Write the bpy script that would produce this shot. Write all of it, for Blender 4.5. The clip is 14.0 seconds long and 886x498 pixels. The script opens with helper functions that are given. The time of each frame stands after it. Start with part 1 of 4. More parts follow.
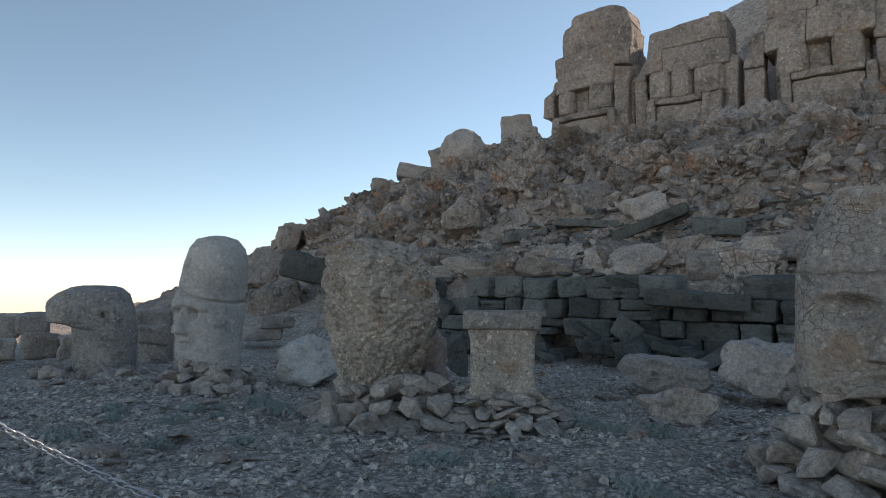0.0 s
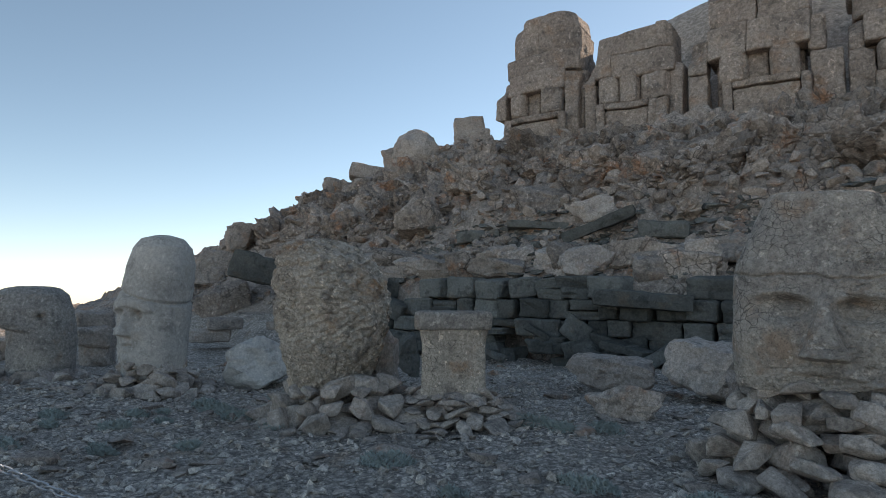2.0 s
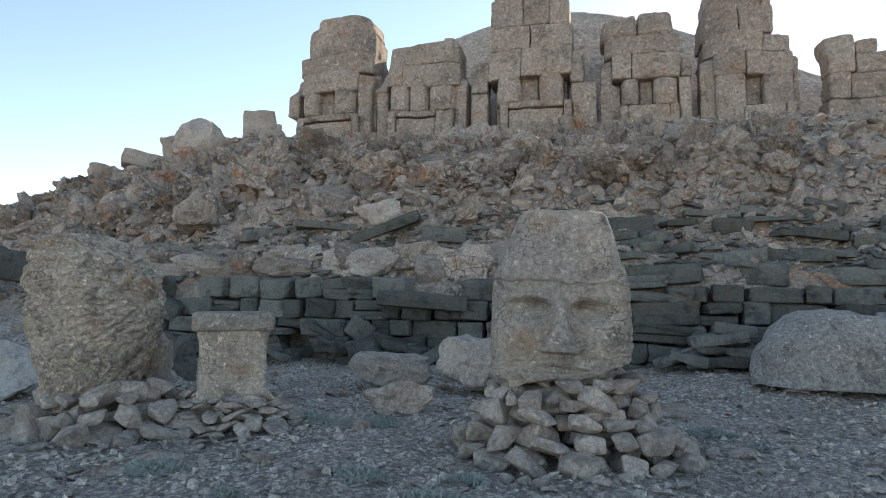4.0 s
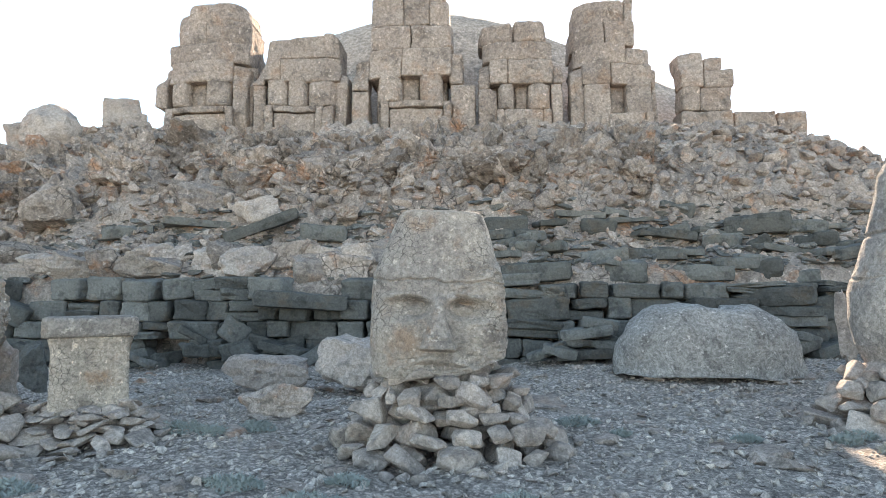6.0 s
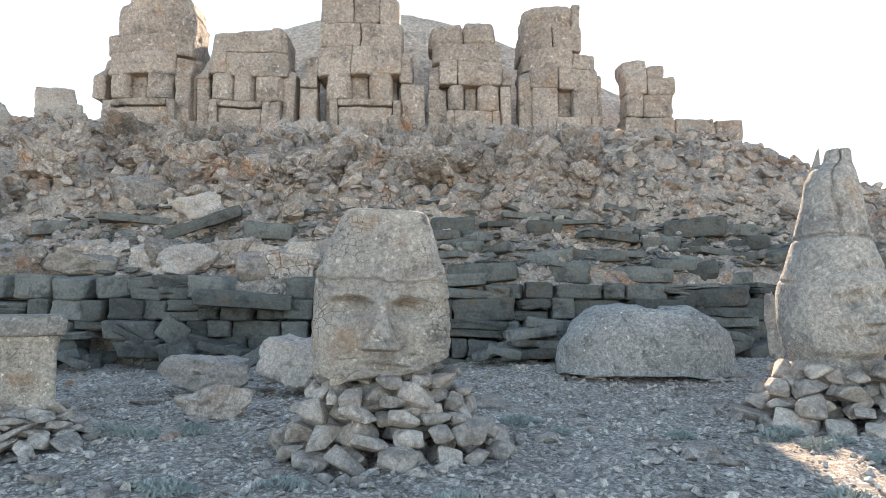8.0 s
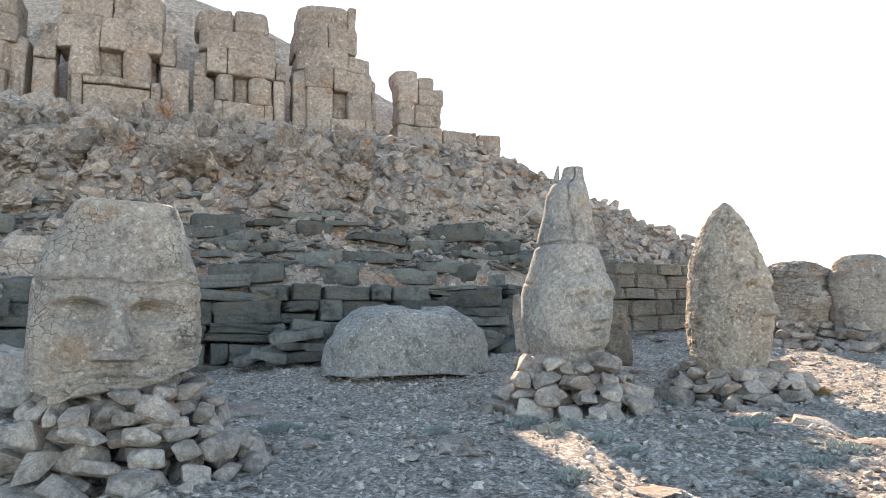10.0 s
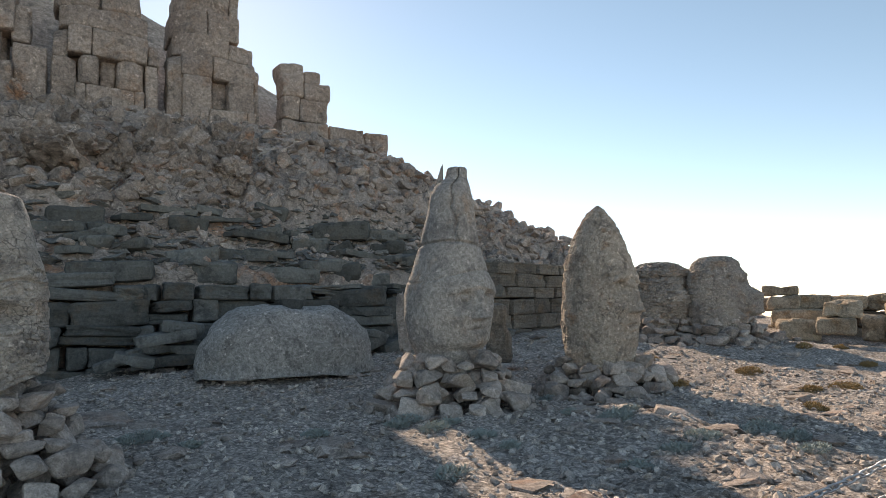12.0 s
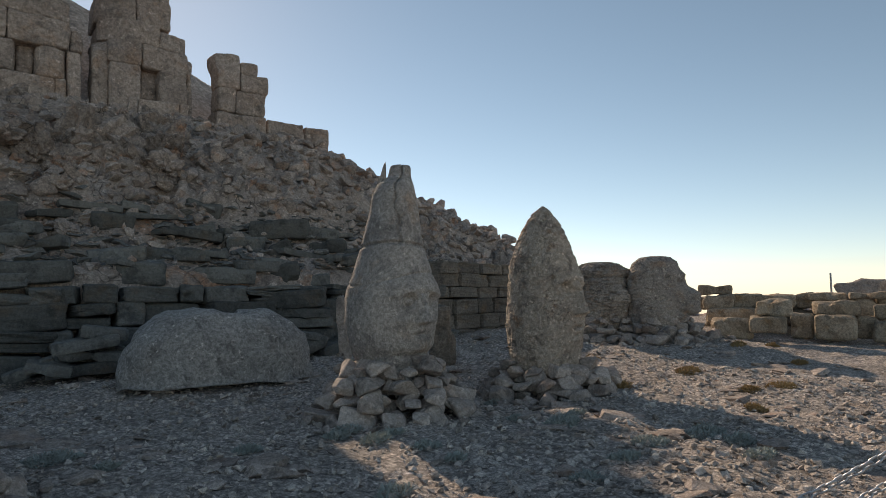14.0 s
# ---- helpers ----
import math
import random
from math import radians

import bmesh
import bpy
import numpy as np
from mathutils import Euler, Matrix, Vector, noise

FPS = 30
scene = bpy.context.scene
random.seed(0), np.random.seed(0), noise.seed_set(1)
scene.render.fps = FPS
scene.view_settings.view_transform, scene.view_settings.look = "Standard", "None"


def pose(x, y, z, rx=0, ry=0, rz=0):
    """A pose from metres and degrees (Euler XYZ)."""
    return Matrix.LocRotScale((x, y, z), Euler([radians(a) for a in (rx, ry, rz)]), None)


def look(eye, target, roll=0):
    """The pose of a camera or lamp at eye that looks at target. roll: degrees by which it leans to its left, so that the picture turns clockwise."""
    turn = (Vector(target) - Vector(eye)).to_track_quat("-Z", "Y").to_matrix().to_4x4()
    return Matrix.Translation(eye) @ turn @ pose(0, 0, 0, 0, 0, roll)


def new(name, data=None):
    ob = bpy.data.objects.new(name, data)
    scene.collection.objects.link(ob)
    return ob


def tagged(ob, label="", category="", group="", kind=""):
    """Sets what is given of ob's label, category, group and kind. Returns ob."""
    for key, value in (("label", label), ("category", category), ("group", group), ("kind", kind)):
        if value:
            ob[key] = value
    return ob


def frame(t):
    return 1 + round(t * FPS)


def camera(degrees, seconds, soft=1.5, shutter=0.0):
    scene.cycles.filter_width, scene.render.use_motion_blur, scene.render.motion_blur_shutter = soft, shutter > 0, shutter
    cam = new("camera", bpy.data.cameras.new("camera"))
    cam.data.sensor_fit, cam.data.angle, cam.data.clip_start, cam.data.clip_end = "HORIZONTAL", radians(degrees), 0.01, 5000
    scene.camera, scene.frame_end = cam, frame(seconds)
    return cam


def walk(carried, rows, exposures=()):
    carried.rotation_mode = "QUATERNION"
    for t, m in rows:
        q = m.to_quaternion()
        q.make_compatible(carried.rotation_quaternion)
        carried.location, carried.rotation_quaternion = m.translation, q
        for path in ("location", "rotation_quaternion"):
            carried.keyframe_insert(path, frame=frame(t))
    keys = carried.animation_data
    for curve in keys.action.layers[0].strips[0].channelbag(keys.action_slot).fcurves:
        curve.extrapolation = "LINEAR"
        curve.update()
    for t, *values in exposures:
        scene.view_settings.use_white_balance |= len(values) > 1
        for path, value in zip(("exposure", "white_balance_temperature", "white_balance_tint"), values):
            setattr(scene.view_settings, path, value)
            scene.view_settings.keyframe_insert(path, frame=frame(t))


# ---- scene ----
cam = camera(69.7, 14.0, soft=0.3)
PATH = [
    (0, (0.612, 0.148, 1.734), (-0.597, 1.734, 1.89), 0.5),
    (0.5, (0.616, 0.134, 1.729), (-0.539, 1.759, 1.887), 0.4),
    (1, (0.619, 0.132, 1.728), (-0.535, 1.758, 1.887), 0.4),
    (1.5, (0.618, 0.138, 1.727), (-0.52, 1.774, 1.886), 0.4),
    (2, (0.639, 0.133, 1.735), (-0.449, 1.804, 1.894), 0.4),
    (2.5, (0.683, 0.095, 1.733), (-0.319, 1.819, 1.894), 0.5),
    (3, (0.803, -0.024, 1.737), (-0.057, 1.774, 1.898), 0.4),
    (3.5, (0.832, -0.043, 1.744), (0.127, 1.822, 1.905), 0.3),
    (4, (0.841, -0.109, 1.761), (0.347, 1.822, 1.923), 0.6),
    (4.2, (0.803, -0.095, 1.764), (0.385, 1.854, 1.924), 0.3),
    (6.3, (0.877, -0.125, 1.769), (0.758, 1.865, 1.928), -0.1),
    (6.5, (0.885, -0.127, 1.764), (0.772, 1.863, 1.924), -0.0),
    (7, (0.899, -0.118, 1.764), (0.842, 1.874, 1.924), -0.1),
    (7.2, (0.905, -0.11, 1.771), (0.867, 1.884, 1.93), -0.1),
    (9.3, (0.965, -0.092, 1.749), (1.38, 1.857, 1.912), -0.2),
    (9.5, (0.98, -0.076, 1.752), (1.505, 1.847, 1.913), -0.3),
    (10, (1.073, 0.033, 1.766), (1.791, 1.893, 1.927), -0.4),
    (10.5, (1.132, 0.083, 1.767), (1.955, 1.899, 1.928), -0.5),
    (11, (1.155, 0.106, 1.766), (2.07, 1.878, 1.927), -0.6),
    (11.5, (1.156, 0.095, 1.756), (2.152, 1.822, 1.914), -0.6),
    (12, (1.162, 0.085, 1.76), (2.197, 1.789, 1.916), -0.6),
    (12.5, (1.155, 0.074, 1.758), (2.21, 1.765, 1.914), -0.6),
    (13, (1.152, 0.019, 1.758), (2.28, 1.663, 1.916), -0.5),
    (13.5, (1.16, 0.033, 1.76), (2.329, 1.649, 1.916), -0.6),
    (14, (1.345, 0.413, 1.861), (2.532, 2.016, 2.005), -0.8),
]
EXPOSURES = [(t, stops, kelvin, 17) for t, stops, kelvin in ((0, 0.3, 7150), (1.5, 0.26, 7150), (3.0, 0.56, 7400), (4.2, 1.1, 7450), (6.3, 1.88, 7700), (7.2, 1.84, 7700), (9.3, 1.82, 7700), (10.0, 1.7, 7700), (11.0, 1.1, 7600), (12.0, 0.48, 7500), (13.0, 0.07, 7500), (14, -0.2, 7500))]
walk(cam, [(t, look(eye, target, roll)) for t, eye, target, roll in PATH], EXPOSURES)

# ---- daylight: a low sun behind the ridge, open sky ----
SUN_AZ, SUN_EL = radians(10.2), radians(26.8)
world = bpy.data.worlds.new("sky")
scene.world = world
world.use_nodes = True
wn = world.node_tree
sky = wn.nodes.new("ShaderNodeTexSky")
sky.sky_type, sky.sun_disc = "NISHITA", False
sky.sun_elevation, sky.sun_rotation = SUN_EL, SUN_AZ
sky.altitude, sky.air_density, sky.dust_density, sky.ozone_density = 1500, 0.8, 0.2, 0.6
wn.nodes["Background"].inputs["Strength"].default_value = 0.15
haze = wn.nodes.new("ShaderNodeHueSaturation")
haze.inputs["Hue"].default_value, haze.inputs["Saturation"].default_value = 0.482, 0.95
wn.links.new(sky.outputs[0], haze.inputs["Color"])
wn.links.new(haze.outputs[0], wn.nodes["Background"].inputs["Color"])
sun = new("sun", bpy.data.lights.new("sun", "SUN"))
sun.data.energy, sun.data.angle, sun.data.color = 4.6, radians(0.5), (1.0, 0.88, 0.72)
sun.matrix_world = look((math.sin(SUN_AZ) * math.cos(SUN_EL) * 100, math.cos(SUN_AZ) * math.cos(SUN_EL) * 100, math.sin(SUN_EL) * 100), (0, 0, 0))

# ---- arithmetic: noise, stones, meshes ----
rng = np.random.default_rng(7)


def hashed(ix, iy, iz, seed):
    n = (ix.astype(np.int64) * 374761393 + iy.astype(np.int64) * 668265263 + iz.astype(np.int64) * 1274126177 + seed * 974711) & 0xFFFFFFFF
    n = ((n ^ (n >> 13)) * 1274126177) & 0xFFFFFFFF
    n = ((n ^ (n >> 16)) * 2246822519) & 0xFFFFFFFF
    return ((n ^ (n >> 15)) & 0xFFFFFF) / float(0xFFFFFF)


def vnoise(p, seed=0):
    """Smooth value noise from -1 to 1 at the rows of p."""
    i = np.floor(p)
    f = p - i
    f = f * f * (3 - 2 * f)
    out = np.zeros(len(p))
    for a in (0, 1):
        for b in (0, 1):
            for c in (0, 1):
                w = (f[:, 0] if a else 1 - f[:, 0]) * (f[:, 1] if b else 1 - f[:, 1]) * (f[:, 2] if c else 1 - f[:, 2])
                out += w * hashed(i[:, 0] + a, i[:, 1] + b, i[:, 2] + c, seed)
    return out * 2 - 1


def fbm(p, octaves=4, seed=0):
    out, amp = np.zeros(len(p)), 0.5
    for k in range(octaves):
        out += amp * vnoise(p * 2**k, seed + k)
        amp *= 0.5
    return out


def cells(p, seed=0):
    """Distance to the nearest cell centre, the gap to the next one, and the cell's own random number."""
    i = np.floor(p)
    near, second, mark = np.full(len(p), 9.0), np.full(len(p), 9.0), np.zeros(len(p))
    for a in (-1, 0, 1):
        for b in (-1, 0, 1):
            for c in (-1, 0, 1):
                q = i + (a, b, c)
                at = q + np.stack([hashed(q[:, 0], q[:, 1], q[:, 2], seed + k) for k in (1, 2, 3)], 1)
                d = np.sqrt(((p - at) ** 2).sum(1))
                closer = d < near
                second = np.where(closer, near, np.minimum(second, d))
                mark = np.where(closer, hashed(q[:, 0], q[:, 1], q[:, 2], seed + 9), mark)
                near = np.minimum(near, d)
    return near, second - near, mark


def smooth(a, b, v):
    t = np.clip((v - a) / (b - a), 0, 1)
    return t * t * (3 - 2 * t)


def mesh_of(name, verts, faces, mats, index=None, shade=False):
    """A mesh from arrays of corners and of faces with three or four corners each."""
    verts, faces = np.asarray(verts, np.float32), np.asarray(faces, np.int32)
    me = bpy.data.meshes.new(name)
    me.vertices.add(len(verts))
    me.vertices.foreach_set("co", verts.ravel())
    me.loops.add(faces.size)
    me.loops.foreach_set("vertex_index", faces.ravel())
    me.polygons.add(len(faces))
    me.polygons.foreach_set("loop_start", np.arange(0, faces.size, faces.shape[1], dtype=np.int32))
    for m in mats:
        me.materials.append(m)
    if index is not None:
        me.polygons.foreach_set("material_index", np.asarray(index, np.int32))
    me.polygons.foreach_set("use_smooth", np.full(len(faces), bool(shade)))
    me.update(calc_edges=True)
    me.validate()
    return me


def part(name, me, parent, m=None, label=""):
    ob = new(name, me)
    ob.parent = parent
    if m is not None:
        ob.matrix_basis = m
    return tagged(ob, label)


def ico(level):
    bm = bmesh.new()
    bmesh.ops.create_icosphere(bm, subdivisions=level, radius=1.0)
    v = np.array([x.co[:] for x in bm.verts])
    f = np.array([[y.index for y in x.verts] for x in bm.faces])
    bm.free()
    return v, f


ICO = {k: ico(k) for k in (1, 2, 3, 4)}


def stone_form(seed, level=2, planes=11, rough=0.05, flat=1.0):
    """Corners and faces of one broken stone, about 1 m across: a ball cut by planes, and roughened."""
    r = np.random.default_rng(seed)
    u, f = ICO[level]
    axes = np.concatenate([np.eye(3), -np.eye(3)]) + r.normal(0, 0.3, (6, 3))
    n = np.concatenate([axes, r.normal(size=(max(2, planes - 8), 3))])
    n /= np.linalg.norm(n, axis=1)[:, None]
    d = np.concatenate([r.uniform(0.42, 0.62, 6), r.uniform(0.5, 0.75, len(n) - 6)])
    dot = u @ n.T
    if not planes:
        d = d + 9
    reach = np.where(dot > 0.05, d / np.maximum(dot, 0.05), 9).min(1)
    v = u * np.minimum(reach, 1.0)[:, None]
    v = v + u * (rough * 0.8 * fbm(u * 2.3 + seed, 4, seed))[:, None]
    v *= 0.5 / np.abs(v).max(0)
    v[:, 2] *= flat
    return v, f


def chip_form(seed, corners=14, worn=0.04):
    """Corners and faces of a sharp broken stone, about 1 m across: the hull of a few points with slightly worn edges."""
    r = np.random.default_rng(seed)
    p = r.normal(size=(corners, 3))
    p /= (np.abs(p) ** 5).sum(1)[:, None] ** 0.2
    p *= r.uniform(0.82, 1.0, (corners, 1)) * 0.5
    bm = bmesh.new()
    for q in p:
        bm.verts.new(q)
    out = bmesh.ops.convex_hull(bm, input=bm.verts)
    bmesh.ops.delete(bm, geom=[g for g in out["geom_interior"] if isinstance(g, bmesh.types.BMVert)], context="VERTS")
    bmesh.ops.dissolve_limit(bm, angle_limit=0.3, verts=bm.verts, edges=bm.edges)
    if worn:
        bmesh.ops.bevel(bm, geom=list(bm.edges), offset=worn, segments=1, profile=0.5, affect="EDGES", clamp_overlap=True)
    bmesh.ops.triangulate(bm, faces=bm.faces)
    bm.verts.index_update()
    v, f = np.array([x.co[:] for x in bm.verts]), np.array([[y.index for y in x.verts] for x in bm.faces])
    bm.free()
    return v, f


def box_form(size, seed, step=0.3, edge=0.06, rough=0.03, grain=1.6, chip=0.0):
    """Corners and faces of a hewn block with worn edges, centred."""
    h = np.array(size) / 2
    n = [max(2, min(20, int(round(s / step)))) for s in size]
    edge = min(edge, 0.45 * h.min())
    vs, fs, base = [], [], 0
    for axis in range(3):
        a, b = (axis + 1) % 3, (axis + 2) % 3
        ga, gb = np.linspace(-1, 1, n[a] + 1), np.linspace(-1, 1, n[b] + 1)
        A, B = np.meshgrid(ga, gb, indexing="ij")
        idx = np.arange(A.size).reshape(A.shape)
        quad = np.stack([idx[:-1, :-1], idx[1:, :-1], idx[1:, 1:], idx[:-1, 1:]], -1).reshape(-1, 4)
        for side in (-1, 1):
            p = np.zeros((A.size, 3))
            p[:, axis], p[:, a], p[:, b] = side, A.ravel(), B.ravel()
            vs.append(p * h)
            fs.append((quad if side > 0 else quad[:, ::-1]) + base)
            base += A.size
    v, f = np.concatenate(vs), np.concatenate(fs)
    key = np.round(v / 1e-4).astype(np.int64)
    _, first, back = np.unique(key, axis=0, return_index=True, return_inverse=True)
    v, f = v[first], back.reshape(-1)[f]
    inner = np.clip(v, -(h - edge), h - edge)
    out = v - inner
    long = np.linalg.norm(out, axis=1)
    v = np.where((long > edge)[:, None], inner + out * (edge / np.maximum(long, 1e-6))[:, None], v)
    way = v / np.maximum(np.linalg.norm(v, axis=1), 1e-6)[:, None]
    v = v + way * (rough * fbm(v * grain + seed * 3.7, 4, seed))[:, None]
    if chip:
        v -= way * (chip * np.maximum(0, fbm(v * grain * 0.6 + seed * 1.3, 3, seed + 5) - 0.12))[:, None]
    return v, f


def turned(rx, ry, rz):
    return np.array(Euler((rx, ry, rz)).to_matrix())


def joined(forms):
    vs, fs, base = [], [], 0
    for v, f in forms:
        vs.append(v)
        fs.append(f + base)
        base += len(v)
    return np.concatenate(vs), np.concatenate(fs)


# ---- materials ----
def stone_material(name, light, mid, dark, rust=(0.3, 0.17, 0.09), rust_amount=0.25, size=1.0, rough=0.92, bump=0.5, pits=0.5, pale=0.3, own="object", crack=0.0, speck=0.3, spread=0.2, pebble=0.0, bed=0.0):
    """Weathered stone: broad stains, lichen blotches, pitting and grain, at sizes in metres; each piece a little different."""
    m = bpy.data.materials.new(name)
    m.use_nodes = True
    t = m.node_tree
    N, L = t.nodes.new, t.links.new
    bsdf = t.nodes["Principled BSDF"]
    bsdf.inputs["Roughness"].default_value = rough
    bsdf.inputs["Specular IOR Level"].default_value = 0.2
    geo = N("ShaderNodeNewGeometry")
    where = geo.outputs["Position"]

    def noise_of(scale, detail, rough_=0.6, shift=0.0):
        n = N("ShaderNodeTexNoise")
        n.inputs["Scale"].default_value, n.inputs["Detail"].default_value, n.inputs["Roughness"].default_value = scale / size, detail, rough_
        if shift:
            add = N("ShaderNodeVectorMath")
            add.inputs[1].default_value = (shift, shift * 2, -shift)
            L(where, add.inputs[0])
            L(add.outputs[0], n.inputs["Vector"])
        else:
            L(where, n.inputs["Vector"])
        return n.outputs["Fac"]

    def ramp(fac, lo, hi):
        r = N("ShaderNodeMapRange")
        r.interpolation_type = "SMOOTHSTEP"
        r.inputs["From Min"].default_value, r.inputs["From Max"].default_value = lo, hi
        L(fac, r.inputs["Value"])
        return r.outputs["Result"]

    def times(a, k):
        x = N("ShaderNodeMath")
        x.operation = "MULTIPLY"
        L(a, x.inputs[0])
        if isinstance(k, float):
            x.inputs[1].default_value = k
        else:
            L(k, x.inputs[1])
        return x.outputs[0]

    def mixed(fac, a, b, kind="MIX"):
        x = N("ShaderNodeMix")
        x.data_type, x.blend_type = "RGBA", kind
        L(fac, x.inputs["Factor"])
        for sock, v in ((x.inputs[6], a), (x.inputs[7], b)):
            if isinstance(v, tuple):
                sock.default_value = (*v, 1)
            else:
                L(v, sock)
        return x.outputs[2]

    col = mixed(ramp(noise_of(0.9, 6), 0.36, 0.64), mid, light)
    col = mixed(times(ramp(noise_of(3.1, 8, 0.7, 13.0), 0.5, 0.66), 0.8), col, dark)
    col = mixed(times(ramp(noise_of(1.7, 7, 0.65, 41.0), 0.54, 0.7), rust_amount * 2.0), col, rust)
    spots = ramp(noise_of(11.0, 4, 0.6, 71.0), 0.6, 0.66)
    col = mixed(times(spots, pale), col, tuple(min(1.0, c * 1.6 + 0.04) for c in light))
    vor = N("ShaderNodeTexVoronoi")
    vor.inputs["Scale"].default_value = 34.0 / size
    L(where, vor.inputs["Vector"])
    pit = ramp(vor.outputs["Distance"], 0.0, 0.42)
    grain = noise_of(55.0, 5, 0.7, 5.0)
    col = mixed(times(ramp(grain, 0.54, 0.33), min(0.65, speck * 1.5)), col, tuple(c * 0.45 for c in dark))
    if crack:
        vc = N("ShaderNodeTexVoronoi")
        vc.feature = "DISTANCE_TO_EDGE"
        vc.inputs["Scale"].default_value = crack
        warp = N("ShaderNodeMix")
        warp.data_type = "VECTOR"
        warp.inputs["Factor"].default_value = 0.12
        wn_ = N("ShaderNodeTexNoise")
        wn_.inputs["Scale"].default_value = 5.0
        L(where, wn_.inputs["Vector"])
        L(where, warp.inputs[4])
        L(wn_.outputs["Color"], warp.inputs[5])
        L(warp.outputs[1], vc.inputs["Vector"])
        seam = times(ramp(vc.outputs["Distance"], 0.06, 0.0), ramp(noise_of(1.3, 4, 0.6, 91.0), 0.46, 0.64))
        col = mixed(times(seam, 0.75), col, tuple(c * 0.3 for c in dark))
    if pebble:
        vp = N("ShaderNodeTexVoronoi")
        vp.inputs["Scale"].default_value = pebble
        L(where, vp.inputs["Vector"])
        gray = N("ShaderNodeRGBToBW")
        L(vp.outputs["Color"], gray.inputs[0])
        peb = N("ShaderNodeMapRange")
        peb.inputs["From Min"].default_value, peb.inputs["From Max"].default_value = 0.2, 0.8
        peb.inputs["To Min"].default_value, peb.inputs["To Max"].default_value = 0.62, 1.3
        L(gray.outputs[0], peb.inputs["Value"])
        stones = N("ShaderNodeHueSaturation")
        L(peb.outputs["Result"], stones.inputs["Value"])
        L(col, stones.inputs["Color"])
        col = mixed(ramp(noise_of(0.7, 4, 0.6, 29.0), 0.4, 0.52), col, stones.outputs["Color"])
        rim = ramp(vp.outputs["Distance"], 0.35, 0.65)
        col = mixed(times(rim, 0.45), col, tuple(c * 0.35 for c in dark))
    fleck = ramp(noise_of(17.0, 5, 0.78, 17.0), 0.36, 0.64)
    tone = N("ShaderNodeMapRange")
    tone.inputs["To Min"].default_value, tone.inputs["To Max"].default_value = 1 - speck, 1 + speck * 0.9
    L(fleck, tone.inputs["Value"])
    toned = N("ShaderNodeHueSaturation")
    L(tone.outputs["Result"], toned.inputs["Value"])
    L(col, toned.inputs["Color"])
    col = toned.outputs["Color"]
    lone = N("ShaderNodeObjectInfo").outputs["Random"] if own == "object" else geo.outputs["Random Per Island"]
    vary = N("ShaderNodeMapRange")
    vary.inputs["To Min"].default_value, vary.inputs["To Max"].default_value = 1 - spread, 1 + spread
    L(lone, vary.inputs["Value"])
    hsv = N("ShaderNodeHueSaturation")
    L(vary.outputs["Result"], hsv.inputs["Value"])
    L(col, hsv.inputs["Color"])
    L(hsv.outputs["Color"], bsdf.inputs["Base Color"])
    if bed:
        flatten = N("ShaderNodeVectorMath")
        flatten.operation = "MULTIPLY"
        flatten.inputs[1].default_value = (1.6, 1.6, 9.0)
        L(N("ShaderNodeTexCoord").outputs["Object"], flatten.inputs[0])
        seams = N("ShaderNodeTexNoise")
        seams.inputs["Scale"].default_value, seams.inputs["Detail"].default_value = 1.0, 4
        L(flatten.outputs[0], seams.inputs["Vector"])
        b0 = N("ShaderNodeBump")
        b0.inputs["Strength"].default_value, b0.inputs["Distance"].default_value = bed, 0.06
        L(seams.outputs["Fac"], b0.inputs["Height"])
    b1 = N("ShaderNodeBump")
    if bed:
        L(b0.outputs["Normal"], b1.inputs["Normal"])
    b1.inputs["Strength"].default_value, b1.inputs["Distance"].default_value = bump, 0.05 * size
    L(noise_of(7.0, 10, 0.72), b1.inputs["Height"])
    b2 = N("ShaderNodeBump")
    b2.inputs["Strength"].default_value, b2.inputs["Distance"].default_value = pits, 0.012 * size
    L(pit, b2.inputs["Height"])
    L(b1.outputs["Normal"], b2.inputs["Normal"])
    b3 = N("ShaderNodeBump")
    b3.inputs["Strength"].default_value, b3.inputs["Distance"].default_value = 0.35, 0.006 * size
    L(grain, b3.inputs["Height"])
    L(b2.outputs["Normal"], b3.inputs["Normal"])
    L(b3.outputs["Normal"], bsdf.inputs["Normal"])
    return m


M_head = stone_material("limestone_carved", (0.46, 0.41, 0.365), (0.33, 0.30, 0.28), (0.22, 0.2, 0.185), rust=(0.42, 0.28, 0.19), rust_amount=0.3, pale=0.45, pits=1.0, bump=0.8, speck=0.3, spread=0.07)
M_head_cracked = stone_material("limestone_cracked", (0.45, 0.39, 0.335), (0.34, 0.30, 0.27), (0.19, 0.165, 0.15), rust=(0.38, 0.25, 0.17), rust_amount=0.36, pale=0.5, pits=0.9, crack=13.0, bump=0.9, speck=0.24, spread=0.07)
M_head_scaly = stone_material("limestone_scaly", (0.6, 0.51, 0.425), (0.46, 0.385, 0.32), (0.22, 0.185, 0.16), rust=(0.42, 0.25, 0.15), rust_amount=0.45, pale=0.6, pits=1.0, crack=14.0, bump=1.0, speck=0.25, spread=0.07)
M_pitted = stone_material("limestone_pitted", (0.47, 0.44, 0.41), (0.38, 0.355, 0.33), (0.2, 0.185, 0.17), rust_amount=0.1, pale=0.7, pits=1.0, bump=1.0, speck=0.35, spread=0.05)
M_tower = stone_material("limestone_blocks", (0.48, 0.39, 0.33), (0.38, 0.305, 0.26), (0.2, 0.17, 0.15), rust=(0.42, 0.23, 0.13), rust_amount=0.22, size=2.2, bump=1.0, pits=1.0, pale=0.55, own="island", speck=0.28, spread=0.12)
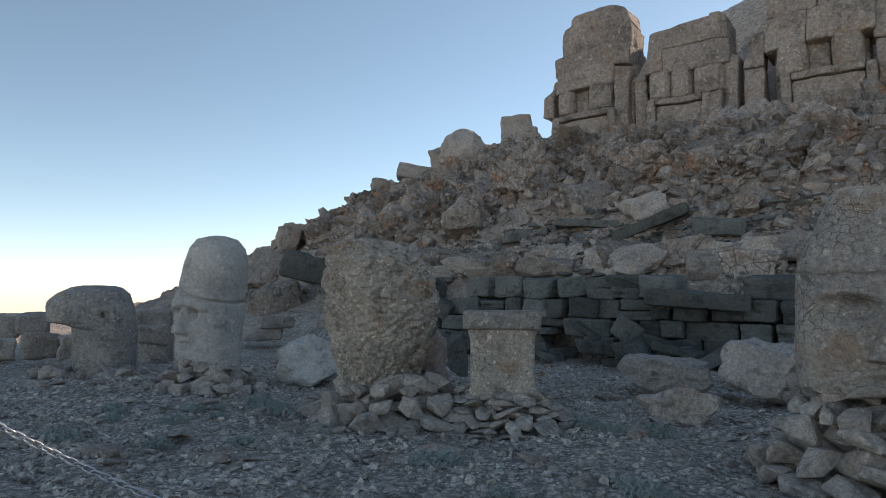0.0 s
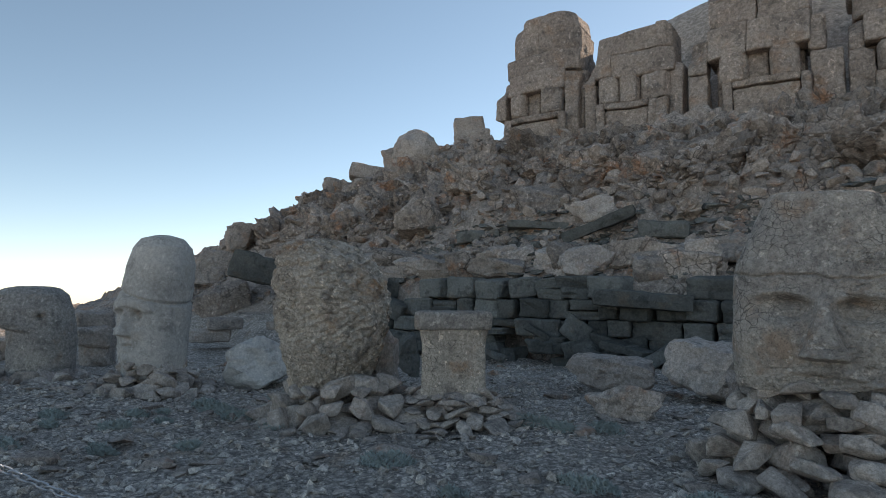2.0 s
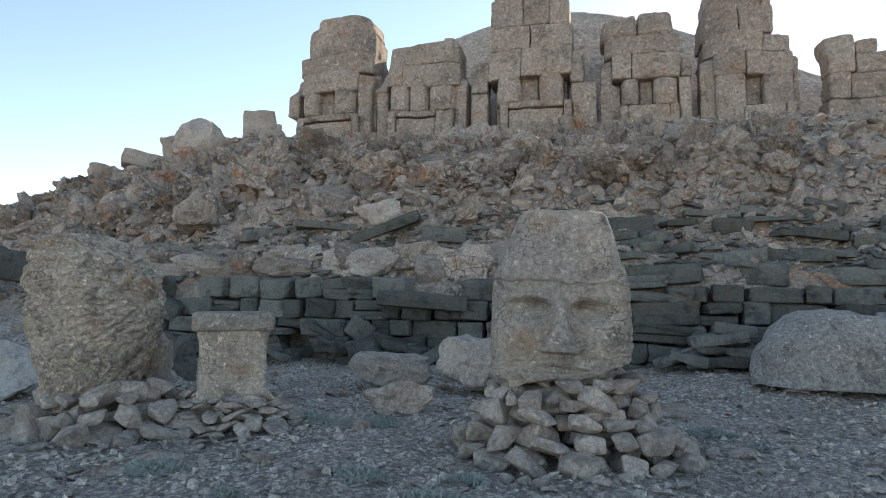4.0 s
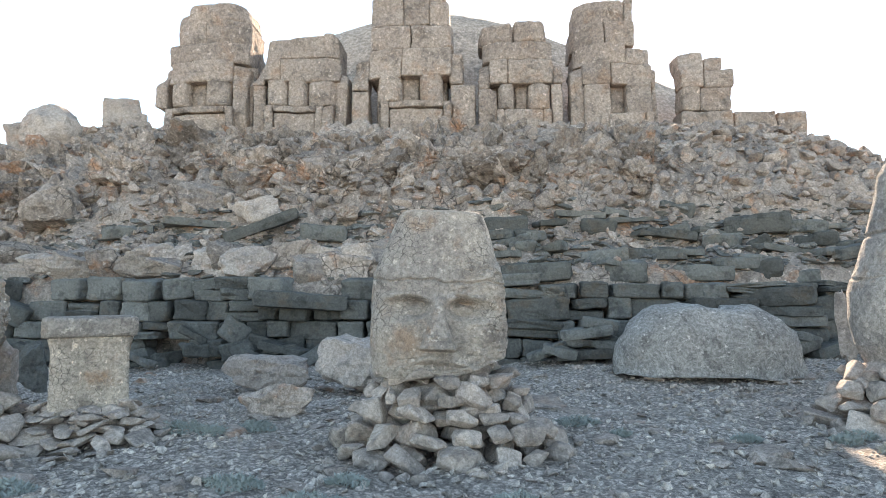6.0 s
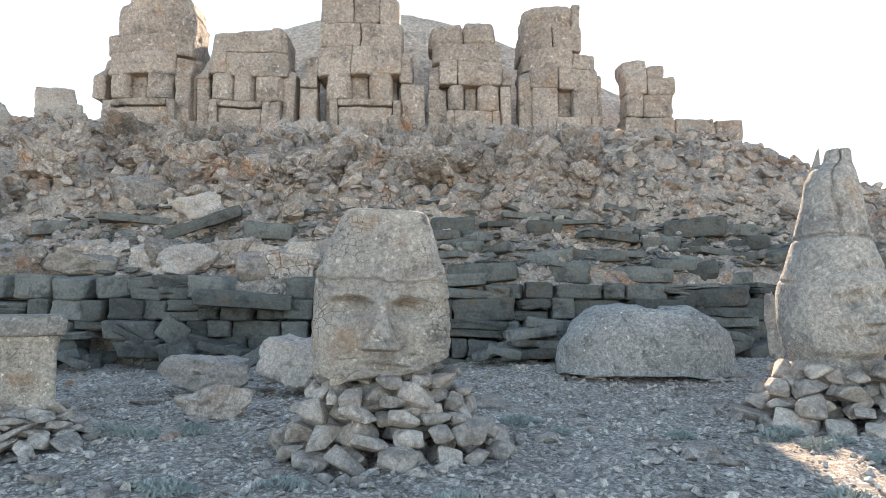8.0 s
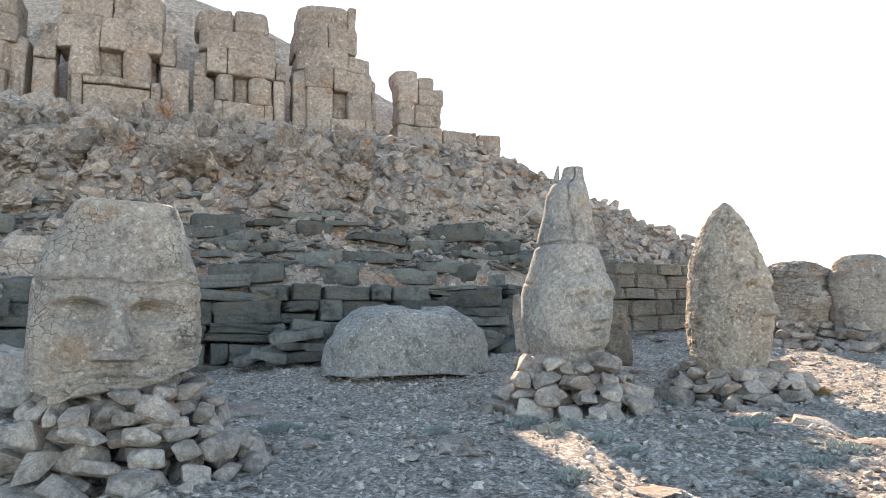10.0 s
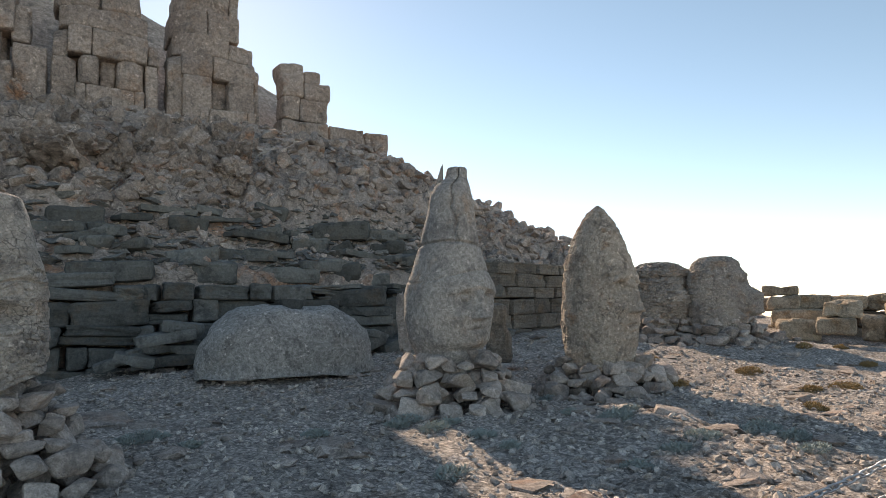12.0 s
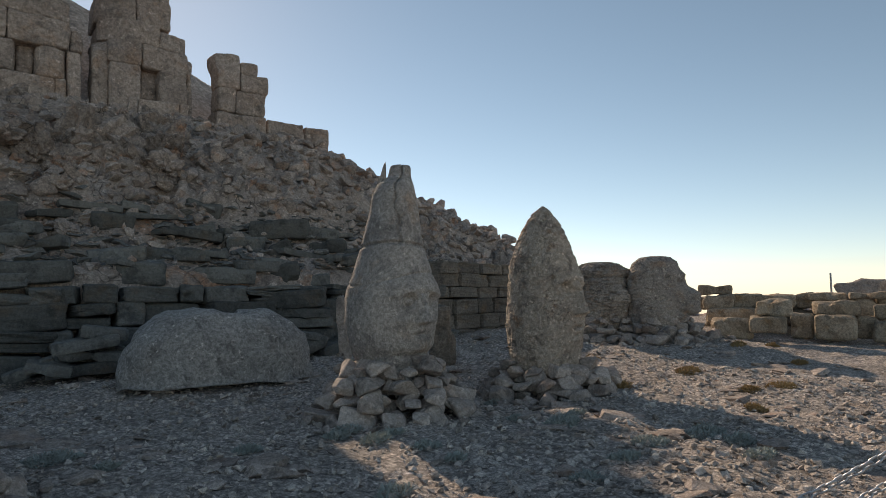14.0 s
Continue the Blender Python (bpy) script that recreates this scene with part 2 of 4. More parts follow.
M_mound = stone_material("mound_gravel", (0.5, 0.41, 0.345), (0.43, 0.35, 0.295), (0.22, 0.19, 0.165), rust_amount=0.15, size=3.5, bump=0.5, pits=0.6, pale=0.3, speck=0.3)
M_rubble = stone_material("limestone_rubble", (0.45, 0.375, 0.325), (0.33, 0.27, 0.235), (0.17, 0.145, 0.125), rust=(0.4, 0.22, 0.14), rust_amount=0.38, own="island", spread=0.24)
M_ochre = stone_material("limestone_ochre", (0.42, 0.35, 0.27), (0.33, 0.26, 0.19), (0.2, 0.16, 0.12), rust=(0.4, 0.24, 0.12), rust_amount=0.3)
M_pale = stone_material("limestone_pale", (0.55, 0.51, 0.47), (0.45, 0.42, 0.39), (0.3, 0.28, 0.26), rust_amount=0.08, speck=0.15)
M_stone = stone_material("limestone_loose", (0.46, 0.39, 0.34), (0.36, 0.303, 0.268), (0.2, 0.175, 0.16), rust=(0.38, 0.23, 0.16), rust_amount=0.22, speck=0.25, spread=0.22)
M_rubble_dark = stone_material("sandstone_broken", (0.21, 0.205, 0.19), (0.155, 0.15, 0.14), (0.1, 0.098, 0.092), rust=(0.27, 0.19, 0.13), rust_amount=0.25, own="island")
M_outcrop = stone_material("bedrock", (0.43, 0.355, 0.305), (0.31, 0.255, 0.22), (0.16, 0.13, 0.115), rust=(0.43, 0.23, 0.14), rust_amount=0.5, size=1.8, bump=1.0, pale=0.6, crack=3.0, spread=0.25)
M_dark = stone_material("sandstone_grey_green", (0.17, 0.167, 0.153), (0.125, 0.124, 0.115), (0.07, 0.069, 0.065), rust=(0.19, 0.14, 0.1), rust_amount=0.25, pale=0.2, bump=0.5, pits=0.3, speck=0.18, spread=0.36, bed=0.4)
M_ashlar = stone_material("sandstone_tan", (0.25, 0.215, 0.175), (0.185, 0.16, 0.135), (0.11, 0.098, 0.085), rust=(0.3, 0.2, 0.12), rust_amount=0.3, bump=0.7, spread=0.22, bed=0.8)
M_ground = stone_material("gravel_ground", (0.57, 0.495, 0.44), (0.46, 0.40, 0.35), (0.275, 0.236, 0.21), rust=(0.36, 0.26, 0.185), rust_amount=0.4, pale=0.45, bump=1.0, pits=1.0, speck=0.35, pebble=17.0)
M_gravel = stone_material("gravel", (0.60, 0.53, 0.47), (0.47, 0.41, 0.36), (0.28, 0.245, 0.22), rust_amount=0.2, own="island", spread=0.3)


def plain_material(name, colour, rough=0.8, metal=0.0, spread=0.3, scale=20.0):
    m = bpy.data.materials.new(name)
    m.use_nodes = True
    t = m.node_tree
    b = t.nodes["Principled BSDF"]
    b.inputs["Roughness"].default_value, b.inputs["Metallic"].default_value = rough, metal
    n = t.nodes.new("ShaderNodeTexNoise")
    n.inputs["Scale"].default_value, n.inputs["Detail"].default_value = scale, 5
    mix = t.nodes.new("ShaderNodeMix")
    mix.data_type = "RGBA"
    mix.inputs[6].default_value = (*(c * (1 - spread) for c in colour), 1)
    mix.inputs[7].default_value = (*(min(1, c * (1 + spread)) for c in colour), 1)
    t.links.new(n.outputs["Fac"], mix.inputs["Factor"])
    t.links.new(mix.outputs[2], b.inputs["Base Color"])
    return m


M_shrub = plain_material("shrub_grey_green", (0.34, 0.37, 0.34), 0.9)
M_dry = plain_material("dry_grass", (0.33, 0.22, 0.1), 0.9)
M_chain = plain_material("galvanised_steel", (0.45, 0.46, 0.48), 0.4, 0.9)


# ---- the ground: court, ruined slope and burial mound in one sheet ----
def ground_height(x, y, fine=True):
    x, y = np.broadcast_arrays(np.asarray(x, float), np.asarray(y, float))
    shape = x.shape
    x, y = x.ravel(), y.ravel()
    p = np.stack([x, y, 0 * x], 1)
    court = smooth(9, 15.5, y) * (0.1 + 0.35 * smooth(-2, 5, x)) + 0.35 * smooth(10, 18, x) * smooth(4, 10, y)
    court = court + 0.12 * fbm(p * 0.35, 3, 3)
    line = y - 0.3 * np.clip(x - 11.9, 0, 6)
    rise = np.interp(line, (16.0, 16.2, 17, 19, 20.0, 21.5, 24, 27, 29, 31, 40), (0.0, 2.0, 2.7, 3.9, 5.1, 6.3, 7.6, 8.8, 9.6, 9.8, 9.9))
    gentle = np.interp(y, (13.5, 16, 18.5, 21, 24, 27, 29, 40), (0.0, 1.2, 3.1, 5.3, 7.4, 9.1, 9.7, 9.9))
    rise = rise + (gentle - rise) * smooth(-11.5, -13.5, x)
    edge = np.where(x > 0, x + 0.35 * np.maximum(26 - y, 0), x - 0.2 * np.maximum(26 - y, 0))
    side = np.interp(edge, (-46, -38, -32, -29, -27, -25, -23, -21, -17, -14, 14, 15.5, 17, 18.3, 20.2, 21.6, 23.4, 24.5, 30), (0, 0.06, 0.38, 0.47, 0.55, 0.65, 0.74, 0.84, 0.94, 1, 1, 0.88, 0.78, 0.74, 0.6, 0.5, 0.4, 0.08, 0.0))
    mound = 12.3 * np.exp(-(((x + 2.6) ** 2 + (y - 47) ** 2) / 17.3**2)) * smooth(31, 38, y)
    low = smooth(12.5, 14, x) * smooth(20.5, 17.5, y)
    hill = np.minimum(rise * (side ** 0.5 + (1 - side ** 0.5) * low * 0.8), 10.0 * side + 0.55)
    z = court * (1 - smooth(16.0, 18.0, y)) + np.maximum(hill, 0) * smooth(13.4, 15.8, y) + mound * smooth(-45, -12, x)
    z = z + 0.75 * np.exp(-(((x + 16.5) / 2.2) ** 2) - ((y - 28.3) / 1.8) ** 2)
    far = np.maximum(0, np.hypot(x, y - 15) - 48)
    z = z - 0.09 * far
    if fine:
        on_court = 1 - smooth(15.4, 16.2, y)
        near, gap, mark = cells(p * (1.1, 1.6, 1), 5)
        ledge = np.floor((fbm(p * 0.55, 3, 11) + 0.5) * 7) / 7
        z = z + on_court * (0.085 * ledge + 0.06 * fbm(p * 2.3, 4, 21) + 0.035 * fbm(p * 7, 3, 23) - 0.03 * smooth(0.09, 0.0, gap) * smooth(0.0, 0.25, fbm(p * 0.4, 2, 31)))
        slope = smooth(16.0, 17.5, y) * smooth(31, 28.5, y)
        rocky = slope * (0.4 + 0.6 * smooth(18.5, 20, y) * smooth(27, 24, y))
        n2, g2, m2 = cells(p * 0.75, 15)
        n3, g3, m3 = cells(p * 2.1, 25)
        z = z + rocky * (0.75 * (m2 - 0.5) * smooth(0.0, 0.2, g2) + 0.5 * (m3 - 0.5) * smooth(0, 0.15, g3) + 0.6 * fbm(p * 1.1, 5, 33))
        z = z + (1 - on_court) * 0.06 * fbm(p * 4, 3, 35)
    return z.reshape(shape)


def spread_lines(parts):
    return np.unique(np.round(np.concatenate([np.arange(a, b, s) for a, b, s in parts]), 4))


def build_ground():
    far = np.array([2500, 1500, 900, 600, 400, 280, 200, 150, 115, 90])
    xs = np.concatenate([-far, spread_lines([(-75, -40, 3.0), (-40, -20, 0.4), (-20, -10, 0.14), (-10, 14, 0.085), (14, 26, 0.12), (26, 60, 1.0), (60, 80, 4.0)]), far[::-1]])
    ys = np.concatenate([-far, spread_lines([(-75, -10, 5.0), (-10, 2, 0.5), (2, 12, 0.08), (12, 16.2, 0.1), (16.2, 30, 0.11), (30, 36, 0.3), (36, 70, 1.0), (70, 85, 4)]), far[::-1]])
    X, Y = np.meshgrid(xs, ys, indexing="ij")
    Z = ground_height(X, Y)
    idx = np.arange(X.size).reshape(X.shape)
    f = np.stack([idx[:-1, :-1], idx[1:, :-1], idx[1:, 1:], idx[:-1, 1:]], -1).reshape(-1, 4)
    yc = np.broadcast_to(((ys[:-1] + ys[1:]) / 2)[None, :], (len(xs) - 1, len(ys) - 1)).ravel()
    me = mesh_of("ground", np.stack([X, Y, Z], -1).reshape(-1, 3), f, [M_ground, M_outcrop, M_mound], np.where(yc > 31, 2, np.where(yc > 15.8, 1, 0)), True)
    tagged(new("ground", me), "stony mountain terrace ground rising to a rubble slope", "ground", kind="structure")


build_ground()


def rests(x, y):
    return float(ground_height(np.array([x]), np.array([y]), True)[0])


# ---- the headless seated colossi on the crest ----
def colossus(label, cx, blocks, base=10.0, front=30.0, dome=0.04):
    """One ruin of stacked hewn blocks: rows of left, right, bottom, top, setback and depth."""
    forms = []
    crown = max(b[3] for b in blocks)
    rows = list(blocks)
    if crown > 4:
        # the lowest row is a footstool: a panel under a ledge, between two posts
        x0, x1, z0, z1, back, deep = rows.pop(0)
        ledge = z1 - 0.34
        rows += [(x0 + 0.4, x1 - 0.4, z0, ledge, back + 0.25, deep), (x0 + 0.38, x1 - 0.38, ledge, z1, back + 0.02, deep), (x0, x0 + 0.42, z0, z1, back, deep), (x1 - 0.42, x1, z0, z1, back, deep)]
    for k, (x0, x1, z0, z1, back, deep) in enumerate(rows):
        z0 = z0 - 0.7 if z0 < 0.6 else z0
        leg = -0.65 < back < -0.42 and z0 > 0.4
        worn = 0.42 if z1 > crown - 0.1 and crown > 4 else 0.11
        v, f = box_form((x1 - x0 - 0.035, deep, z1 - z0 - 0.045), int(abs(cx) * 100) + k, 0.09, worn, 0.04, 1.9, 0.2)
        if leg:
            q = np.abs(v[:, :2]) / (np.array([x1 - x0, deep]) / 2)
            v[:, :2] *= (np.maximum(q.max(1), 1e-6) / np.maximum((q**3.2).sum(1) ** (1 / 3.2), 1e-6))[:, None]
        recess = deep < 0.9 and abs(back - 0.1) < 0.01
        v = v + ((x0 + x1) / 2, (0.42 if recess else back * 0.5) + deep / 2, (z0 + z1) / 2)
        forms.append((v, f))
    if crown > 4:
        high = [b for b in blocks if b[3] > 2.3 and b[1] - b[0] > 1.0]
        x0, x1 = min(b[0] for b in high) + 0.25, max(b[1] for b in high) - 0.25
        v, f = box_form((x1 - x0, 1.4, 3.4), 5, 0.4, 0.2, 0.1)
        forms.append((v + ((x0 + x1) / 2, 1.6, 1.6), f))
        high = [b for b in blocks if b[3] > crown - 2.4 and b[1] - b[0] > 0.9]
        x0, x1 = min(b[0] for b in high) + 0.3, max(b[1] for b in high) - 0.3
        v, f = box_form((x1 - x0, 1.3, crown - 2.9), 6, 0.4, 0.2, 0.1)
        forms.append((v + ((x0 + x1) / 2, 1.05, (crown + 2.3) / 2), f))
    v, f = joined(forms)
    half = max(b[1] for b in blocks)
    tip = max(blocks, key=lambda b: b[3])
    mid, up = (tip[0] + tip[1]) / 2, smooth(crown - 1.5, crown + 0.1, v[:, 2]) * (crown > 4)
    v[:, 0] = mid + (v[:, 0] - mid) * (1 - dome * up**2)
    v[:, 2] -= 1.2 * dome * up * np.minimum(1.5, np.abs(v[:, 0] - mid) / 1.2) ** 2
    v[:, 1] += 0.8 * (np.abs(v[:, 0]) / half) ** 4 * smooth(2.4, 3.4, v[:, 2])
    v = v + np.stack([0.1 * fbm(v * 0.6 + 31 + cx, 3, 71), 0.2 * fbm(v * 0.9 + 57 + cx, 5, 72), 0.13 * fbm(v * (0.7, 0.4, 0.5) + 11 + cx, 3, 73)], 1) + (0, 1, 0) * (0.09 * fbm(v * 4.5 + cx, 3, 74))[:, None]
    v = v + (cx, front, base)
    return tagged(new("colossal_statue", mesh_of("colossal_statue", v, f, [M_tower], None, False)), label, "statue", "ruined colossi on the crest")


colossus("headless seated colossus of stacked limestone blocks with a rounded top", -12.96, [
    (-1.83, 1.64, 0.10, 1.28, -0.90, 1.6),
    (-1.66, -0.67, 1.34, 2.58, -0.50, 1.5),
    (-0.92, 0.02, 1.32, 2.69, 0.10, 0.8),
    (0.11, 1.43, 1.30, 2.63, -0.50, 1.5),
    (-1.80, 1.50, 2.52, 3.68, -0.35, 2.0),
    (-2.00, 2.16, 3.56, 4.67, -0.10, 2.3),
    (-1.34, 0.01, 4.59, 5.88, 0.10, 2.1),
    (-0.06, 2.17, 4.47, 5.87, 0.10, 2.1),
    (-1.14, 2.15, 5.75, 6.84, 0.20, 1.9),
    (1.42, 2.21, 0.39, 3.49, -0.10, 1.0),
    (1.87, 2.35, 0.44, 3.71, 0.90, 1.0),
    (-2.60, -1.97, 1.43, 3.56, 0.20, 1.2),
], dome=0.09)
colossus("broken low colossus of limestone blocks with a crumbled top", -8.11, [
    (-1.58, 1.27, 0.12, 1.21, -0.80, 1.6),
    (-1.62, -0.55, 1.21, 2.59, -0.50, 1.5),
    (-0.62, 0.42, 1.21, 2.58, -0.45, 1.5),
    (0.37, 1.79, 1.17, 2.52, -0.50, 1.5),
    (-1.74, -0.87, 2.56, 3.75, -0.30, 2.0),
    (-0.91, 2.00, 2.46, 3.69, -0.35, 2.1),
    (-1.75, 1.89, 3.66, 4.84, -0.10, 2.1),
    (1.16, 1.71, 3.98, 4.94, -0.20, 0.7),
    (-2.44, -1.78, 2.39, 3.56, 0.30, 1.4),
    (-2.36, -1.71, 0.37, 2.44, 0.20, 1.4),
    (1.23, 1.79, 0.00, 1.14, -1.00, 0.6),
    (1.68, 2.33, 0.26, 3.01, 0.30, 1.3),
])
colossus("tallest headless seated colossus of stacked limestone blocks", -2.48, [
    (-1.51, 1.85, -0.13, 1.30, -0.90, 1.7),
    (-1.72, -0.50, 1.29, 2.65, -0.60, 1.6),
    (-0.59, 0.27, 1.35, 2.78, 0.10, 0.8),
    (0.29, 1.49, 1.25, 2.66, -0.60, 1.6),
    (-2.20, -0.50, 2.51, 4.02, -0.35, 2.2),
    (-0.56, 1.89, 2.56, 4.02, -0.40, 2.2),
    (-2.13, -0.14, 3.97, 5.22, -0.10, 2.2),
    (-0.17, 1.91, 3.98, 5.23, -0.10, 2.2),
    (-2.10, -0.46, 5.16, 6.76, 0.05, 2.0),
    (-0.49, 0.80, 5.18, 6.77, 0.05, 2.0),
    (0.76, 1.74, 5.13, 6.42, 0.15, 1.9),
    (-1.98, 1.54, 6.63, 8.25, 0.15, 1.8),
    (-3.09, -2.20, 2.06, 3.79, 0.30, 1.2),
    (-3.03, -2.17, 0.17, 2.05, 0.20, 1.2),
    (1.76, 2.42, 2.25, 3.85, 0.30, 1.2),
    (1.81, 3.02, 0.21, 2.26, 0.30, 1.2),
])
colossus("headless seated colossus of limestone blocks with a flat broad top", 2.73, [
    (-1.22, 1.43, -0.14, 0.78, -0.80, 1.6),
    (-1.10, -0.30, 0.79, 2.10, -0.50, 1.5),
    (-0.30, 0.31, 0.86, 2.27, 0.10, 0.8),
    (0.28, 1.46, 0.76, 2.13, -0.50, 1.5),
    (-1.52, -0.63, 2.13, 3.38, -0.30, 2.1),
    (-0.65, 1.57, 2.08, 3.35, -0.35, 2.1),
    (-1.87, 1.52, 3.30, 4.28, -0.10, 2.2),
    (-2.06, -0.33, 4.21, 5.36, 0.10, 2.0),
    (-0.35, 1.25, 4.17, 5.38, 0.10, 2.0),
    (-2.07, -1.47, 1.92, 3.29, 0.20, 1.2),
    (-2.07, -1.10, 0.18, 1.99, 0.20, 1.2),
    (1.54, 2.09, 2.13, 3.20, 0.20, 1.2),
    (1.45, 2.01, 0.06, 2.11, -0.20, 1.2),
])
colossus("tall headless colossus with a jagged broken upper block", 7.29, [
    (-0.87, 1.55, -0.61, 0.51, -0.90, 1.7),
    (-1.54, -0.32, 0.52, 2.02, -0.50, 1.6),
    (-0.24, 0.44, 0.61, 2.17, 0.10, 0.8),
    (0.37, 1.57, 0.48, 2.01, -0.50, 1.6),
    (-1.60, -0.27, 1.98, 3.11, -0.30, 2.1),
    (-0.28, 1.63, 1.93, 3.02, -0.35, 2.1),
    (-1.95, 0.45, 3.00, 4.06, -0.10, 2.2),
    (0.41, 1.64, 2.97, 3.84, -0.10, 1.8),
    (-2.07, -0.53, 3.96, 5.19, 0.10, 2.0),
    (-0.56, 0.92, 3.93, 5.20, 0.10, 2.0),
    (-1.88, 0.42, 5.09, 6.23, 0.20, 1.8),
    (0.41, 0.87, 5.11, 6.37, 0.30, 0.8),
    (1.62, 1.88, -0.06, 2.88, 0.20, 0.7),
    (-2.15, -1.45, -0.15, 3.04, 0.30, 1.2),
], dome=0.0)
colossus("ruined remnant of a colossus beside a low block wall", 13.08, [
    (-2.9, -0.45, -0.47, 0.63, -0.30, 1.3),
    (-2.78, -1.90, 0.64, 1.84, 0.00, 1.1),
    (-1.94, -0.42, 0.60, 1.77, -0.10, 1.1),
    (-2.8, -1.69, 1.78, 3.62, 0.10, 1.1),
    (-1.73, -0.30, 1.70, 2.67, 0.00, 1.8),
    (-1.69, -0.82, 2.61, 3.32, 0.10, 1.6),
    (-0.35, 1.59, -0.53, 0.62, 0.20, 1.8),
    (1.61, 3.01, -0.64, 0.52, 0.30, 1.8),
])


# ---- carved heads standing in a row on the court ----
def head_form(cx, cy, facing, rows, ratio=0.9, power=2.6, relief=None, seed=1, rough=0.05, turns=136, levels=144, tilt=0.0, crag=0.0):
    """A weathered carved head lofted from rows of height, sideways shift and width. facing: the direction it looks, in degrees from +x.
    relief(s, z): how far the surface stands proud at the angle s from the face's middle (right of it: plus) and the height z."""
    zs, off, wide = (np.array(c, float) for c in zip(*sorted(rows)))
    z = np.linspace(zs[0], zs[-1], levels)
    o, w = np.interp(z, zs, off), np.interp(z, zs, wide)
    s = np.linspace(-math.pi, math.pi, turns, endpoint=False)
    S, Zg = np.meshgrid(s, z, indexing="ij")
    r = (np.abs(np.cos(S)) ** power + np.abs(np.sin(S)) ** power) ** (-1 / power)
    half = (w / 2)[None, :] * r
    if relief is not None:
        half = half + relief(S, Zg)
    a, d = half * np.sin(S) + o[None, :], half * np.cos(S) * ratio
    ang = radians(facing)
    fx, fy = math.cos(ang), math.sin(ang)
    rx, ry = fy * -1, fx
    v = np.stack([cx + d * fx + a * rx, cy + d * fy + a * ry, Zg + tilt * a], -1).reshape(-1, 3)
    centre = np.stack([np.full(v.shape[0], cx), np.full(v.shape[0], cy), v[:, 2]], 1)
    way = v - centre
    way /= np.maximum(np.linalg.norm(way, axis=1), 1e-6)[:, None]
    v = v + way * (rough * fbm(v * 1.4 + seed, 3, seed) + rough * 0.5 * fbm(v * 5.5 + seed, 4, seed + 4) + rough * 0.16 * fbm(v * 19 + seed, 2, seed + 8))[:, None]
    if crag:
        _, gap, mark = cells(v * (11, 11, 9), seed)
        v = v + way * (crag * (mark - 0.5) - crag * smooth(0.14, 0.0, gap))[:, None]
    idx = np.arange(turns * levels).reshape(turns, levels)
    nxt = np.roll(idx, -1, axis=0)
    f = np.stack([idx[:, :-1], nxt[:, :-1], nxt[:, 1:], idx[:, 1:]], -1).reshape(-1, 4)
    tops, n = [], len(v)
    for col in (0, levels - 1):
        ring = idx[:, col]
        v = np.concatenate([v, v[ring].mean(0)[None] + (0, 0, 0.01 if col else -0.01)])
        tri = np.stack([ring, np.roll(ring, -1), np.full(turns, n), np.full(turns, n)], 1)
        tops.append(tri)
        n += 1
    return v, f, np.concatenate(tops)[:, :3]


def cut_below(form, level):
    """Breaks the foot of a head off along an uneven line; level(x): its height."""
    v, f, caps = form
    v[:, 2] = np.maximum(v[:, 2], level(v[:, 0]) + 0.05 * fbm(v * (3, 3, 0), 3, 61))
    return v, f, caps


def carved(name, label, mat, form, extra=()):
    v, f, caps = form
    quads = [tuple(q) for q in f.tolist()] + [tuple(q) for q in caps.tolist()]
    base = len(v)
    vs = [v]
    for ev, ef in extra:
        quads += [tuple(q) for q in (ef + base).tolist()]
        vs.append(ev)
        base += len(ev)
    me = bpy.data.meshes.new(name)
    me.from_pydata(np.concatenate(vs).tolist(), [], quads)
    me.materials.append(mat)
    me.polygons.foreach_set("use_smooth", np.full(len(me.polygons), True))
    bm = bmesh.new()
    bm.from_mesh(me)
    bmesh.ops.recalc_face_normals(bm, faces=bm.faces)
    bm.to_mesh(me)
    bm.free()
    return tagged(new(name, me), label, "stone head", "carved heads on the court")


def bump_at(S, Z, s0, z0, ws, wz, high):
    return high * np.exp(-(((S - s0) / ws) ** 2) - ((Z - z0) / wz) ** 2)


def groove(Z, z0, wz, deep):
    return -deep * np.exp(-(((Z - z0) / wz) ** 2))


